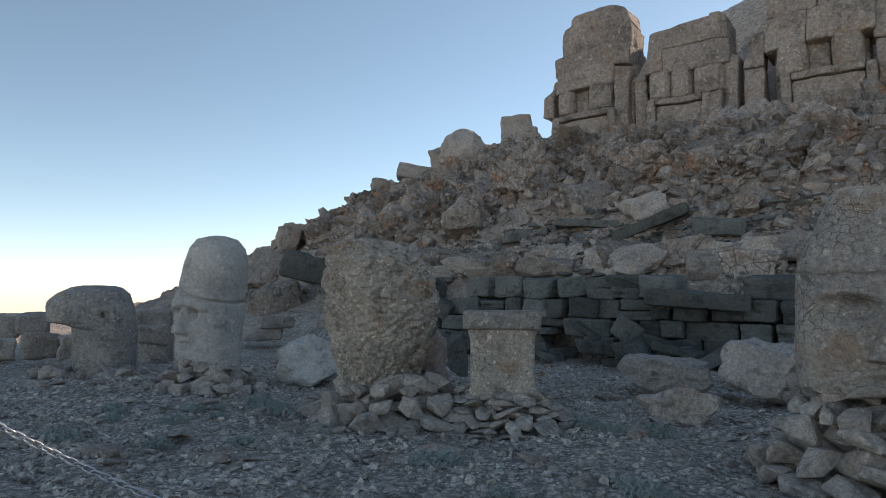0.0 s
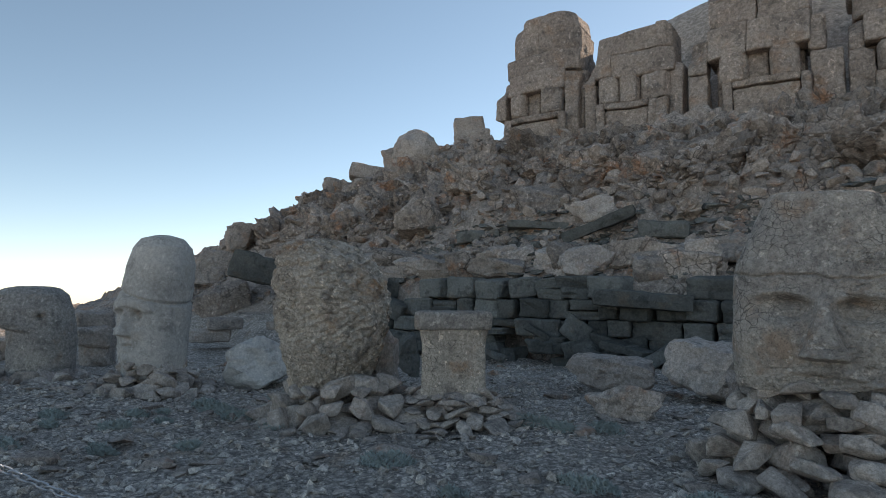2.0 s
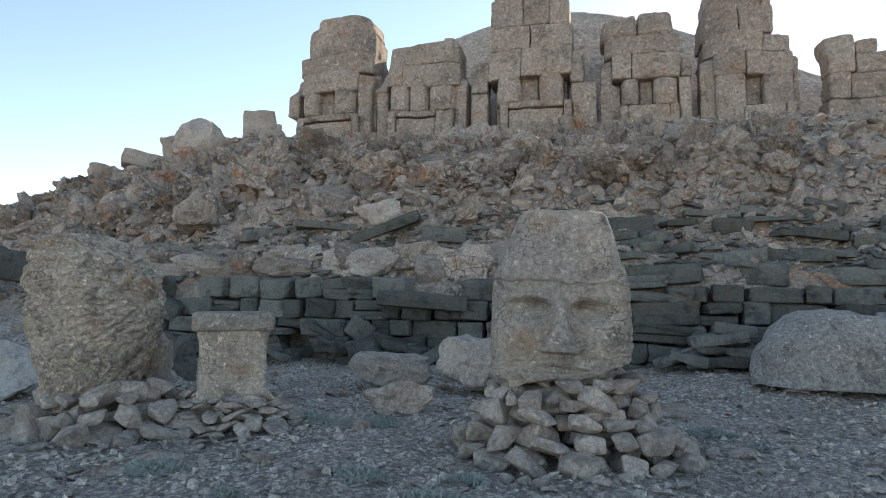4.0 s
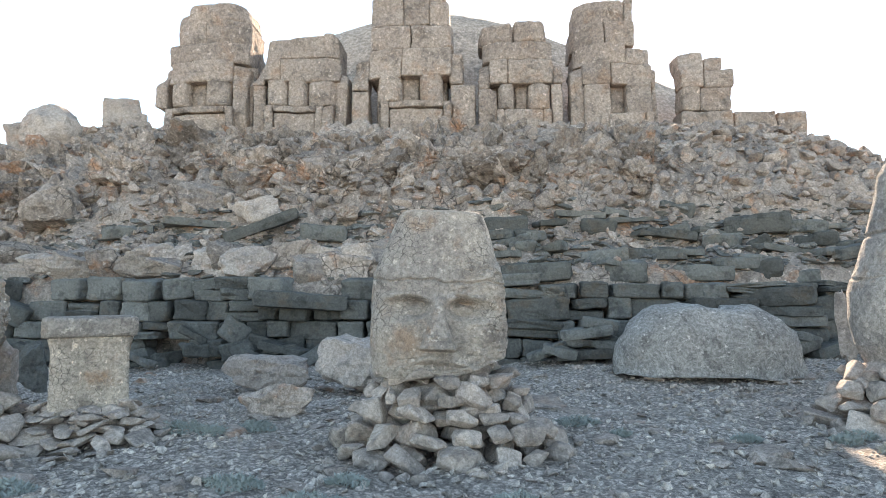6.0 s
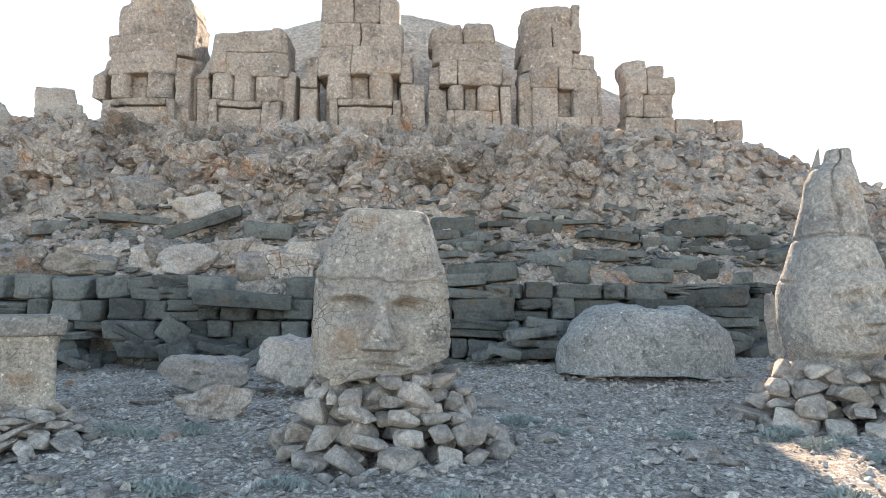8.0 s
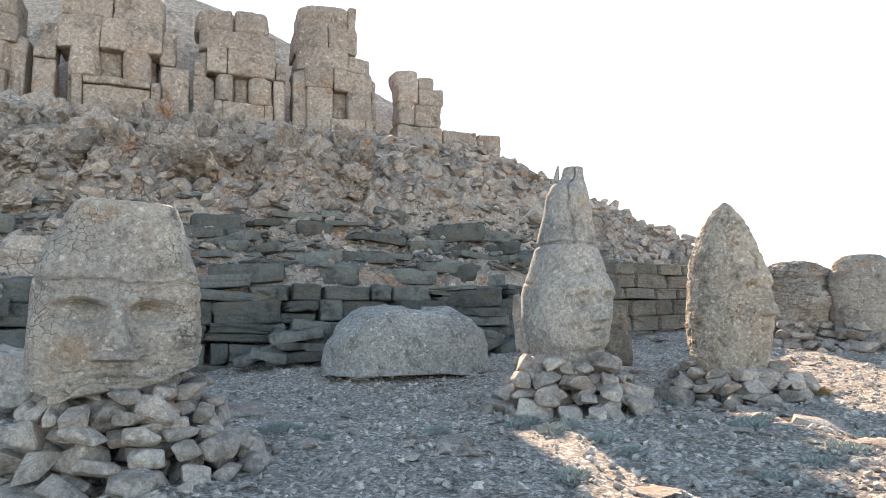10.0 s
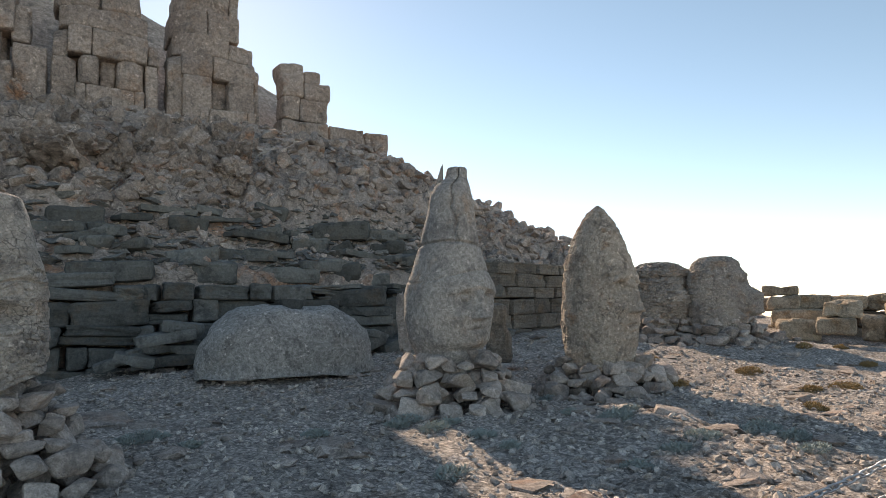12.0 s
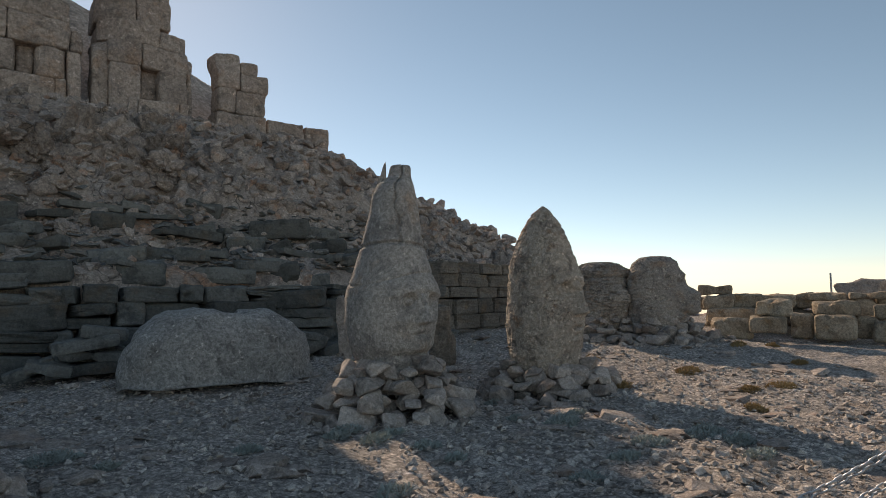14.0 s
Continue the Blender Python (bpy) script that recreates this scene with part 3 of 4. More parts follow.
def face(S, Z, eye, nose, mouth, k=1.0, eyes=0.36):
    """Hollows under a brow, a worn ridge between them and a broken lower edge."""
    out = 0 * S
    drop = np.clip((eye - Z) / max(eye - nose, 0.01), 0, 1)
    for side in (-1, 1):
        d = ((S - side * eyes) / 0.17) ** 2 + ((Z - eye) / 0.1) ** 2
        out += -0.16 * k * np.exp(-(d**2)) + 0.1 * k * np.exp(-((((S - side * eyes) / 0.11) ** 2 + ((Z - eye + 0.015) / 0.055) ** 2) ** 2))
        out += bump_at(S, Z, side * (eyes + 0.08), nose + 0.04, 0.16, 0.1, 0.045 * k)
    out += 0.05 * k * smooth(eye + 0.06, eye + 0.13, Z - 0.05 * np.cos(S * 4)) * smooth(eye + 0.42, eye + 0.18, Z) * smooth(1.0, 0.7, np.abs(S))
    wing = 0.07 + 0.1 * drop
    out += (0.06 + 0.15 * drop) * k * np.exp(-((np.abs(S) / wing) ** 4.5)) * smooth(eye + 0.16, eye, Z) * smooth(nose - 0.06, nose + 0.01, Z)
    out += -0.045 * k * np.exp(-(((S / 0.24) ** 2 + ((Z - mouth) / 0.025) ** 2) ** 2)) + bump_at(S, Z, 0, mouth - 0.07, 0.18, 0.04, 0.05 * k) + bump_at(S, Z, 0, mouth + 0.06, 0.18, 0.03, 0.04 * k) + bump_at(S, Z, 0, mouth - 0.22, 0.25, 0.09, 0.06 * k)
    return out


def heads():
    # bearded head with a tall flat-topped cap, low in the middle of the court
    def relief(S, Z):
        x, front = 0.78 * np.sin(S), smooth(0.1, 0.5, np.cos(S))
        flat = np.stack([x.ravel(), Z.ravel(), 0 * x.ravel()], 1)
        out = 0 * S
        for side in (-1, 1):
            a = x - side * 0.3
            out -= 0.22 * np.exp(-((((a / 0.16) ** 2 + ((Z - 1.68) / 0.11) ** 2)) ** 1.7))
            out += 0.1 * np.exp(-((((a / 0.1) ** 2 + ((Z - 1.66) / 0.055) ** 2)) ** 2))
            out -= 0.045 * np.exp(-(((Z - 1.745 + 1.6 * a**2) / 0.016) ** 2)) * np.exp(-((a / 0.15) ** 4))
            out += 0.05 * np.exp(-(((Z - 1.8 + 0.8 * a**2) / 0.045) ** 2)) * np.exp(-((a / 0.22) ** 4))
            out += 0.04 * np.exp(-(((x - side * 0.42) / 0.16) ** 2) - ((Z - 1.42) / 0.13) ** 2)
        drop = np.clip((1.72 - Z) / 0.46, 0, 1)
        wing = 0.06 + 0.11 * drop**1.5
        out += (0.07 + 0.2 * drop) * np.exp(-((np.abs(x) / wing) ** 7)) * smooth(1.86, 1.7, Z) * smooth(1.2, 1.25, Z)
        out += 0.06 * np.exp(-(((Z - 1.14 + 0.9 * x**2) / 0.05) ** 2)) * np.exp(-((x / 0.42) ** 4))
        out -= 0.03 * np.exp(-(((Z - 1.06) / 0.018) ** 2)) * np.exp(-((x / 0.28) ** 4))
        out *= front
        out += groove(Z + 0.014 * np.sin(S * 7) + 0.01 * np.sin(S * 17), 1.97, 0.011, 0.045)
        # flaked crust over one half of the face and the lower beard
        _, gap, mark = cells(flat * (13, 13, 1), 93)
        patch = smooth(-0.02, 0.2, x + 0.4 * fbm(flat * 3.0, 3, 95).reshape(S.shape)) * smooth(2.45, 2.1, Z) + smooth(1.3, 1.1, Z)
        crust = (0.028 * (mark - 0.5) - 0.028 * smooth(0.1, 0.0, gap)).reshape(S.shape)
        return out + np.clip(patch, 0, 1.2) * crust

    carved("carved_head", "bearded limestone head in a tall flat cap on a stone pile", M_head_cracked,
           cut_below(head_form(0.31, 7.45, -86, [(2.79, 0.06, 0.86), (2.765, 0.06, 0.95), (2.6, 0.05, 1.1), (2.05, 0.02, 1.47), (1.96, 0.02, 1.5), (1.71, 0.02, 1.52), (1.31, 0.01, 1.55), (0.97, 0.0, 1.5), (0.8, 0, 1.4)], 0.87, 4.6, relief, 3, 0.028, 230, 210, tilt=-0.045), lambda x: 0.94 + 0.28 * np.maximum(x - 0.5, 0)))

    # heavily cracked bearded head, profile to the court
    carved("carved_head", "deeply cracked and pitted limestone head with worn curls", M_head_scaly,
           head_form(-5.94, 7.16, -70, [(2.62, -0.22, 0.4), (2.59, -0.22, 0.8), (2.5, -0.19, 1.12), (2.28, -0.08, 1.46), (2.0, 0.0, 1.64), (1.75, 0.03, 1.68), (1.38, 0.05, 1.6), (0.96, 0.05, 1.42), (0.47, 0.0, 1.05), (0.2, 0.0, 1.0)], 0.95, 2.2,
                     lambda S, Z: groove(Z, 2.2, 0.04, 0.05) * smooth(0.6, -0.4, S) + 0.022 * np.sin(S * 23 + 4 * np.sin(Z * 7)) * np.sin(Z * 31 + 2 * np.sin(S * 6)) + bump_at(S, Z, -1.0, 1.75, 0.3, 0.12, -0.09) + bump_at(S, Z, -1.15, 1.15, 0.25, 0.09, -0.08) + 0.03 * np.sin(S * 9 + 2 * np.sin(Z * 5)) * np.sin(Z * 13 + np.sin(S * 4)) * smooth(-0.2, 0.5, S + 0.6 * (Z - 1.9)), 8, 0.06, 220, 210, crag=0.034))

    def relief_tall(S, Z):
        return face(S, Z, 1.42, 1.08, 0.88, 1.25) + groove(Z + 0.16 * np.sin(S), 1.78, 0.024, 0.07)

    carved("carved_head", "pale limestone head with a tall broken pointed cap", M_pale,
           head_form(-10.24, 7.13, -85, [(2.88, 0.14, 0.3), (2.82, 0.13, 0.72), (2.64, 0.14, 0.98), (2.33, 0.12, 1.12), (1.79, 0.0, 1.2), (1.37, -0.03, 1.22), (0.94, -0.03, 1.15), (0.52, -0.03, 1.08), (0.3, 0, 1.0)], 0.95, 2.5, relief_tall, 12, 0.03))

    def beak(S, Z):
        return 0.48 * np.exp(-(((S + 1.0) / 0.8) ** 2)) * smooth(0.98, 1.1, Z + 0.1 * S) * smooth(2.1, 1.55, Z) - 0.06 * np.exp(-(((Z - 1.12) / 0.03) ** 2)) * smooth(0.2, -0.2, S) + bump_at(S, Z, -0.55, 1.7, 0.18, 0.05, -0.09) + bump_at(S, Z, -0.55, 1.8, 0.2, 0.04, 0.05) + bump_at(S, Z, 0.62, 1.32, 0.05, 0.05, -0.12)

    carved("carved_head", "round-topped weathered bird head of dark limestone", M_head,
           head_form(-14.26, 6.81, -62, [(1.96, 0.12, 0.5), (1.92, 0.12, 0.8), (1.78, 0.16, 1.05), (1.47, 0.22, 1.18), (1.09, 0.28, 1.2), (0.9, 0.3, 1.2), (0.28, 0.32, 1.19), (0, 0.32, 1.15)], 1.0, 2.6, beak, 17, 0.03))

    def relief_veil(S, Z):
        return face(S, Z, 1.78, 1.46, 1.27, 0.85, 0.36) + groove(Z + 0.02 * np.sin(S * 2), 2.66, 0.024, 0.06) - 0.06 * np.exp(-(((S + 0.6 - 0.12 * np.sin(Z * 5) - 0.06 * np.sin(Z * 17)) / 0.06) ** 2)) * smooth(2.62, 2.68, Z) + groove(Z - 0.1 * np.sin(S * 1.5 + 1), 2.12, 0.016, 0.03) + bump_at(S, Z, 0, 0.95, 1.0, 0.06, -0.07) + 0.03 * smooth(0.9, 1.2, np.abs(S)) * smooth(2.2, 1.9, Z)

    prong = stone_form(77, 3, 9, 0.05)
    pv = prong[0] * (0.19, 0.24, 0.66) @ turned(0.0, 0.2, -0.5).T + (6.69, 9.28, 3.72)
    carved("carved_head", "smooth-faced limestone head in a tall cracked conical headdress", M_head,
           head_form(6.73, 9.09, -80, [(3.98, 0.22, 0.3), (3.95, 0.22, 0.33), (3.8, 0.2, 0.37), (3.66, 0.11, 0.56), (3.5, 0.08, 0.68), (2.98, 0.06, 0.85), (2.69, 0.04, 0.95), (2.03, 0.03, 1.34), (1.84, 0.04, 1.42), (1.47, 0.02, 1.4), (1.1, 0.01, 1.26), (0.73, 0.03, 0.96), (0.4, 0.03, 0.95)], 1.0, 2.2, relief_veil, 21, 0.022, 220, 230), [(pv, prong[1])])

    carved("carved_head", "rough limestone head under a pointed cone-shaped cap", M_head_scaly,
           head_form(10.06, 8.99, -78, [(3.52, 0.03, 0.08), (3.42, 0.02, 0.32), (3.25, 0.01, 0.55), (2.92, 0.0, 0.88), (2.37, -0.01, 1.25), (1.83, 0.03, 1.39), (1.29, 0.01, 1.45), (0.75, -0.02, 1.3), (0.4, 0, 1.2)], 1.0, 2.2,
                     lambda S, Z: face(S, Z, 1.95, 1.5, 1.25, 1.1) + bump_at(S, Z, -0.75, 2.13, 0.035, 0.04, -0.12) + bump_at(S, Z, 0.05, 2.0, 0.5, 0.06, 0.05), 29, 0.045, 200, 210, crag=0.028))

    carved("carved_head", "squat eroded lion head of limestone", M_head_cracked,
           head_form(16.55, 13.0, -110, [(2.77, 0, 0.6), (2.72, 0.0, 1.0), (2.51, 0.0, 1.6), (1.83, 0.02, 1.86), (1.2, 0, 1.6), (0.47, -0.1, 1.3), (0.2, -0.1, 1.2)], 1.0, 2.4, lambda S, Z: groove(Z, 2.3, 0.05, 0.1) + bump_at(S, Z, 0.0, 1.7, 0.5, 0.3, 0.2) + bump_at(S, Z, 0.5, 2.0, 0.2, 0.1, -0.12), 33, 0.12, crag=0.08))

    carved("carved_head", "round-topped eroded bird head of limestone on stones", M_head_cracked,
           head_form(17.5, 11.75, -58, [(2.9, -0.2, 0.3), (2.87, -0.2, 0.8), (2.72, -0.2, 1.2), (2.4, -0.15, 1.5), (1.81, -0.12, 1.68), (1.3, -0.12, 1.66), (1.0, -0.2, 1.5), (0.3, -0.2, 1.45)], 1.0, 2.3,
                     lambda S, Z: 0.36 * np.exp(-((S / 0.42) ** 2)) * smooth(1.05, 1.3, Z) * smooth(2.15, 1.75, Z) + bump_at(S, Z, -0.62, 2.15, 0.06, 0.07, -0.14) + bump_at(S, Z, -1.05, 2.25, 0.05, 0.06, -0.14) + bump_at(S, Z, -0.3, 2.35, 0.25, 0.1, 0.1) - 0.1 * np.exp(-(((Z - 1.15 - 0.25 * np.abs(S)) / 0.05) ** 2)) * smooth(1.0, 0.6, np.abs(S)), 37, 0.07, crag=0.035))



heads()


def fallen_slab():
    """A broken rounded block with a socket in its upper edge."""
    v, f = ICO[4]
    v = v.copy()
    flare = np.where(v[:, 2] < 0, np.minimum(1.5, 1 / np.sqrt(np.maximum(1 - v[:, 2] ** 2, 0.2))), 1.0)
    p = np.sign(v) * np.abs(v) ** np.array([0.8, 0.75, 0.9])
    p[:, :2] *= flare[:, None]
    p[:, 2] = np.where(p[:, 2] < 0, np.maximum(p[:, 2] * 0.6, -0.33), p[:, 2])
    w = p * (1.68, 0.95, 1.02)
    hole = np.exp(-(((w[:, 0] - 0.12) / 0.22) ** 4)) * smooth(0.5, 0.85, w[:, 2]) * smooth(0.55, 0.35, w[:, 1]) * smooth(-0.4, -0.15, w[:, 1])
    w[:, 2] -= 0.42 * hole
    _, gap, mark = cells(w * 4, 55)
    w += v * (0.16 * fbm(w * 1.2 + 4, 4, 51) + 0.1 * fbm(w * 5, 4, 52) + 0.03 * (mark - 0.5) - 0.03 * smooth(0.1, 0, gap))[:, None]
    w += (5.15, 12.75, 0.66)
    tagged(new("fallen_block", mesh_of("fallen_block", w, f, [M_pitted], None, True)), "large rounded grey limestone fragment lying on the gravel", "stone block")


fallen_slab()


def altar():
    base = new("altar")
    base.location = (-4.2, 7.85, 0.42)
    tagged(base, "small square limestone altar with a moulded top slab", "altar")
    v, f = box_form((0.9, 0.86, 0.98), 61, 0.06, 0.05, 0.025, 3.0, 0.05)
    v[:, :2] *= (0.97 + 0.14 * np.clip(v[:, 2] / 0.49, 0, 1) ** 4 + 0.05 * np.clip(-v[:, 2] / 0.49, 0, 1) ** 3)[:, None]
    part("shaft", mesh_of("shaft", v, f, [M_head_scaly], None, True), base, pose(0, 0, 0.45, 0, 0, 33))
    v, f = box_form((1.06, 1.0, 0.25), 62, 0.06, 0.04, 0.03, 3.0, 0.08)
    part("top_slab", mesh_of("top_slab", v, f, [M_head_cracked], None, True), base, pose(0, 0, 1.03, 0, 0, 33))


altar()

# ---- stone stock shared by piles, walls and rubble ----
FORMS = [chip_form(100 + k, 13 + k % 5, 0.045) for k in range(16)]
MIDDLE = [chip_form(150 + k, 12 + k % 4, 0.0) for k in range(14)]
LOW = [chip_form(200 + k, 8 + k % 3, 0.0) for k in range(12)]
STOCK = [mesh_of("stone", v, f, [M_stone]) for v, f in FORMS]
DARK_STOCK = [mesh_of("slab", v, f, [M_dark]) for v, f in FORMS]
BLOCKS = [mesh_of("block", *box_form((1, 1, 1), 300 + k, 0.1, 0.11, 0.09, 2.4, 0.3), [M_dark]) for k in range(12)]


def heap(label, cx, cy, rx, ry, top, seed, small=0.2, big=0.42, taper=0.5, flat=(0.5, 0.85), strays=26):
    """A dry-stacked heap of fieldstones, laid ring on ring, each a part, under something that stands on it."""
    r = np.random.default_rng(seed)
    pile = tagged(new("stone_pile"), label, "stone pile", "stone piles under the heads")
    pile.location = (cx, cy, rests(cx, cy))
    spots, z, high = [], 0.0, (small + big) * 0.5 * (flat[0] + flat[1]) * 0.43
    while z < top:
        for ring in (1.0, 0.74, 0.46):
            q = ring * (1 - taper * (z / top) ** 0.8)
            a = r.uniform(0, 6.28)
            end = a + 6.28
            while a < end:
                s = r.uniform(small, big) * (1.0 if ring == 1 else 1.1) * (1.08 - 0.25 * z / top)
                wob = q * r.uniform(0.93, 1.07)
                spots.append((rx * wob * math.cos(a), ry * wob * math.sin(a), z + s * 0.2, s, a + 1.57 + r.normal(0, 0.5), 0.26))
                a += s * 1.2 / max(0.25, q * (rx + ry) / 2)
        z += high
    for k in range(strays):
        a, q = r.uniform(0, 6.28), r.uniform(1.05, 1.4)
        s = small * r.uniform(0.4, 0.9)
        spots.append((rx * q * math.cos(a), ry * q * math.sin(a), s * 0.15, s, r.uniform(0, 6.28), 0.3))
    ground = ground_height(np.array([cx + p[0] for p in spots]), np.array([cy + p[1] for p in spots])) - pile.location.z
    for (x, y, lift, s, yaw, tip), g in zip(spots, ground):
        m = Matrix.LocRotScale((x, y, g + lift), Euler((r.normal(0, tip), r.normal(0, tip), yaw)), (s * r.uniform(1.0, 1.5), s * r.uniform(0.85, 1.1), s * r.uniform(*flat)))
        part("stone", STOCK[r.integers(len(STOCK))], pile, m)
    return pile


heap("heap of pale fieldstones propping a bearded head", 0.42, 7.4, 1.2, 1.1, 0.92, 1, 0.22, 0.46, 0.45)
heap("low heap of fieldstones round a cracked head", -5.6, 7.1, 1.25, 0.95, 0.5, 2, 0.24, 0.46, 0.45)
heap("flat stones laid round a small altar", -4.15, 7.75, 0.95, 0.85, 0.36, 3, 0.2, 0.36, 0.45, (0.25, 0.45), 40)
heap("low heap of stones under a pale tall-capped head", -10.2, 7.1, 1.0, 0.9, 0.4, 4, 0.22, 0.42)
heap("few stones at the foot of a bird head", -14.0, 6.7, 1.4, 0.9, 0.15, 5, 0.2, 0.4)
heap("heap of pale fieldstones under a tall conical head", 6.72, 9.0, 1.25, 1.05, 0.72, 6, 0.24, 0.5, 0.42)
heap("heap of pale fieldstones under a cone-capped head", 10.1, 8.95, 1.25, 1.1, 0.6, 7, 0.24, 0.46, 0.42)
heap("stones under an eroded lion head", 16.5, 12.8, 1.4, 1.2, 0.5, 8, 0.28, 0.5)
heap("stones under an eroded bird head", 17.5, 11.6, 1.6, 1.3, 0.5, 9, 0.28, 0.5)


# ---- podium wall of dark blocks along the foot of the slope ----
def podium_wall():
    wall = tagged(new("wall_podium"), "dry-laid podium wall of dark grey-green blocks, partly collapsed", "wall", kind="structure")
    r = np.random.default_rng(11)
    z = -0.05
    for course, high in enumerate((0.42, 0.46, 0.42, 0.52, 0.58)):
        x = -12.8 + r.uniform(0, 0.5)
        top = course == 4
        while x < 11.8:
            if top and x > 0.9:
                high = 0.36
            wide = r.uniform(0.4, 0.75) if r.random() < (0.25 if top and x < 0.9 else 0.6) else r.uniform(0.75, 1.5)
            g = float(ground_height(np.array([x]), np.array([15.3]), False)[0])
            fallen = (course < 3 and -8 < x < -1.5) or x < -9 or (course < 4 and 2.5 < x < 8)
            loose = 3.2 if fallen and r.random() < 0.5 else 1.3
            if r.random() > (0.12 if fallen and course < 3 else 0.01) and z + high > g - 0.1:
                layers = int(r.choice([1, 2, 3], p=[0.45, 0.35, 0.2])) if x > 6.3 else int(r.choice([1, 2], p=[0.78, 0.22]))
                for k in range(layers):
                    tip = r.normal(0, 1, 3) * (0.04, 0.045, 0.07) * loose
                    tall = high / layers * r.uniform(0.86, 1.12)
                    long = wide * r.uniform(0.88, 1.03) if layers == 1 else wide * r.uniform(0.9, 1.25)
                    m = Matrix.LocRotScale((x + wide / 2 + r.normal(0, 0.05), 15.68 + 0.06 * course - abs(r.normal(0, 0.08)) * loose, z + high * (k + 0.5) / layers + r.normal(0, 0.015)), Euler(tip.tolist()), (long, r.uniform(0.6, 1.0), tall))
                    part("block", BLOCKS[r.integers(len(BLOCKS))], wall, m)
            x += wide
        z += high
    # the better kept ashlar end
    ashlars = [mesh_of("block", *box_form((1, 1, 1), 330 + k, 0.1, 0.07, 0.06, 2.4, 0.22), [M_ashlar]) for k in range(8)]
    z = 0.2
    for high in (0.6, 0.45, 0.5, 0.34, 0.42, 0.36):
        s = r.uniform(-0.3, 0.4)
        while s < 4.6:
            wide = r.uniform(0.8, 1.8)
            m = Matrix.LocRotScale((11.9 + s + wide / 2, 15.85 + 0.3 * (s + wide / 2) - abs(r.normal(0, 0.07)), z + high / 2), Euler((r.normal(0, 0.02), r.normal(0, 0.015), 0.29 + r.normal(0, 0.03))), (wide - 0.015, 0.9, high * r.uniform(0.93, 1.03)))
            part("block", ashlars[r.integers(len(ashlars))], wall, m)
            s += wide
        z += high


podium_wall()


# ---- rubble ----
def scattered(name, label, category, mat, forms, xs, ys, sizes, seed, flat=(0.5, 0.9), sink=0.3, tip=0.5):
    """Loose stones that nobody could count, as one mesh."""
    r = np.random.default_rng(seed)
    n = len(xs)
    zs = ground_height(xs, ys)
    pick = r.integers(len(forms), size=n)
    vs, fs, base = [], [], 0
    for k in range(n):
        v, f = forms[pick[k]]
        s = sizes[k]
        w = (v * (s * r.uniform(0.9, 1.5), s * r.uniform(0.75, 1.1), s * r.uniform(*flat))) @ turned(r.uniform(-tip, tip), r.uniform(-tip, tip), r.uniform(0, 6.28)).T
        vs.append(w + (xs[k], ys[k], zs[k] + s * (0.35 - sink)))
        fs.append(f + base)
        base += len(v)
    return tagged(new(name, mesh_of(name, np.concatenate(vs), np.concatenate(fs), [mat])), label, category, kind="stuff")


# ---- single boulders, beams and fallen blocks ----
def boulder(label, place, size, yaw, tilt, seed, mat=None, cuts=10):
    """A worn boulder of its own, let a little into what it lies on."""
    v, f = stone_form(500 + seed, 4, cuts, 0.22)
    v = v * np.array(size) * (1.1, 1.0, 1.12)
    n = v / np.linalg.norm(v, axis=1)[:, None]
    v = v + n * (0.1 * max(size) * fbm(v * 2.5 / max(size) + seed, 5, seed) + 0.02 * fbm(v * 7 + seed, 3, seed + 1))[:, None]
    v = v @ turned(0, radians(-tilt), 0).T @ turned(0, 0, radians(yaw)).T
    ob = new("boulder", mesh_of("boulder", v, f, [mat or M_stone], None, False))
    ob.location = (place[0], place[1], place[2] - 0.05 * size[2])
    return tagged(ob, label, "boulder", "boulders")


def slab(label, place, size, yaw, tilt, seed, mat=None):
    """A hewn block or beam of its own."""
    v, f = box_form(size, 700 + seed, max(0.07, max(size) / 12), 0.12, 0.14, 1.9, 0.45)
    v = v @ turned(0, radians(-tilt), 0).T @ turned(0, 0, radians(yaw)).T
    ob = new("stone_block", mesh_of("stone_block", v, f, [mat or M_dark], None, False))
    ob.location = (place[0], place[1], place[2] + (0.16 if mat is None and place[1] > 16 else 0))
    return tagged(ob, label, "stone block", "fallen stone blocks")


boulder("broad pale boulder lying on the gravel before the wall", (-3.05, 11.6, 0.5), (1.65, 1.1, 0.68), 17, 4, 1)
boulder("split beige boulder half sunk in the gravel", (-2.07, 9.05, 0.3), (1.22, 0.9, 0.6), 15, -6, 57, M_rubble)
boulder("large smooth grey boulder behind a stone head", (-1.42, 11.60, 0.69), (1.53, 1.22, 1.20), 11, 0, 3)
boulder("slanting pale limestone slab leaning on the ground", (-9.6, 9.0, 0.5), (1.75, 1.3, 0.95), 49, 18, 4, M_pale)
boulder("weathered boulder beside a cracked head", (-5.54, 8.00, 0.81), (0.49, 0.58, 0.97), 38, 0, 5)
boulder("dark rounded boulder near the podium wall", (-6.98, 10.60, 0.70), (0.66, 0.60, 0.83), 36, 0, 6, M_dark)
boulder("huge bedrock boulder in the slope", (-3.77, 21.30, 5.77), (3.78, 2.27, 2.69), 12, 0, 7, M_outcrop)
boulder("squared pale boulder on the slope", (9.63, 21.50, 5.41), (1.08, 0.87, 1.50), -22, 0, 8)
boulder("ochre bedrock boulder on the slope", (10.94, 21.50, 5.48), (1.42, 1.13, 1.64), -25, 0, 9, M_outcrop)
boulder("split dark bedrock pillar in the slope", (8.40, 22.50, 6.11), (0.99, 0.79, 1.48), -18, 0, 10, M_outcrop)
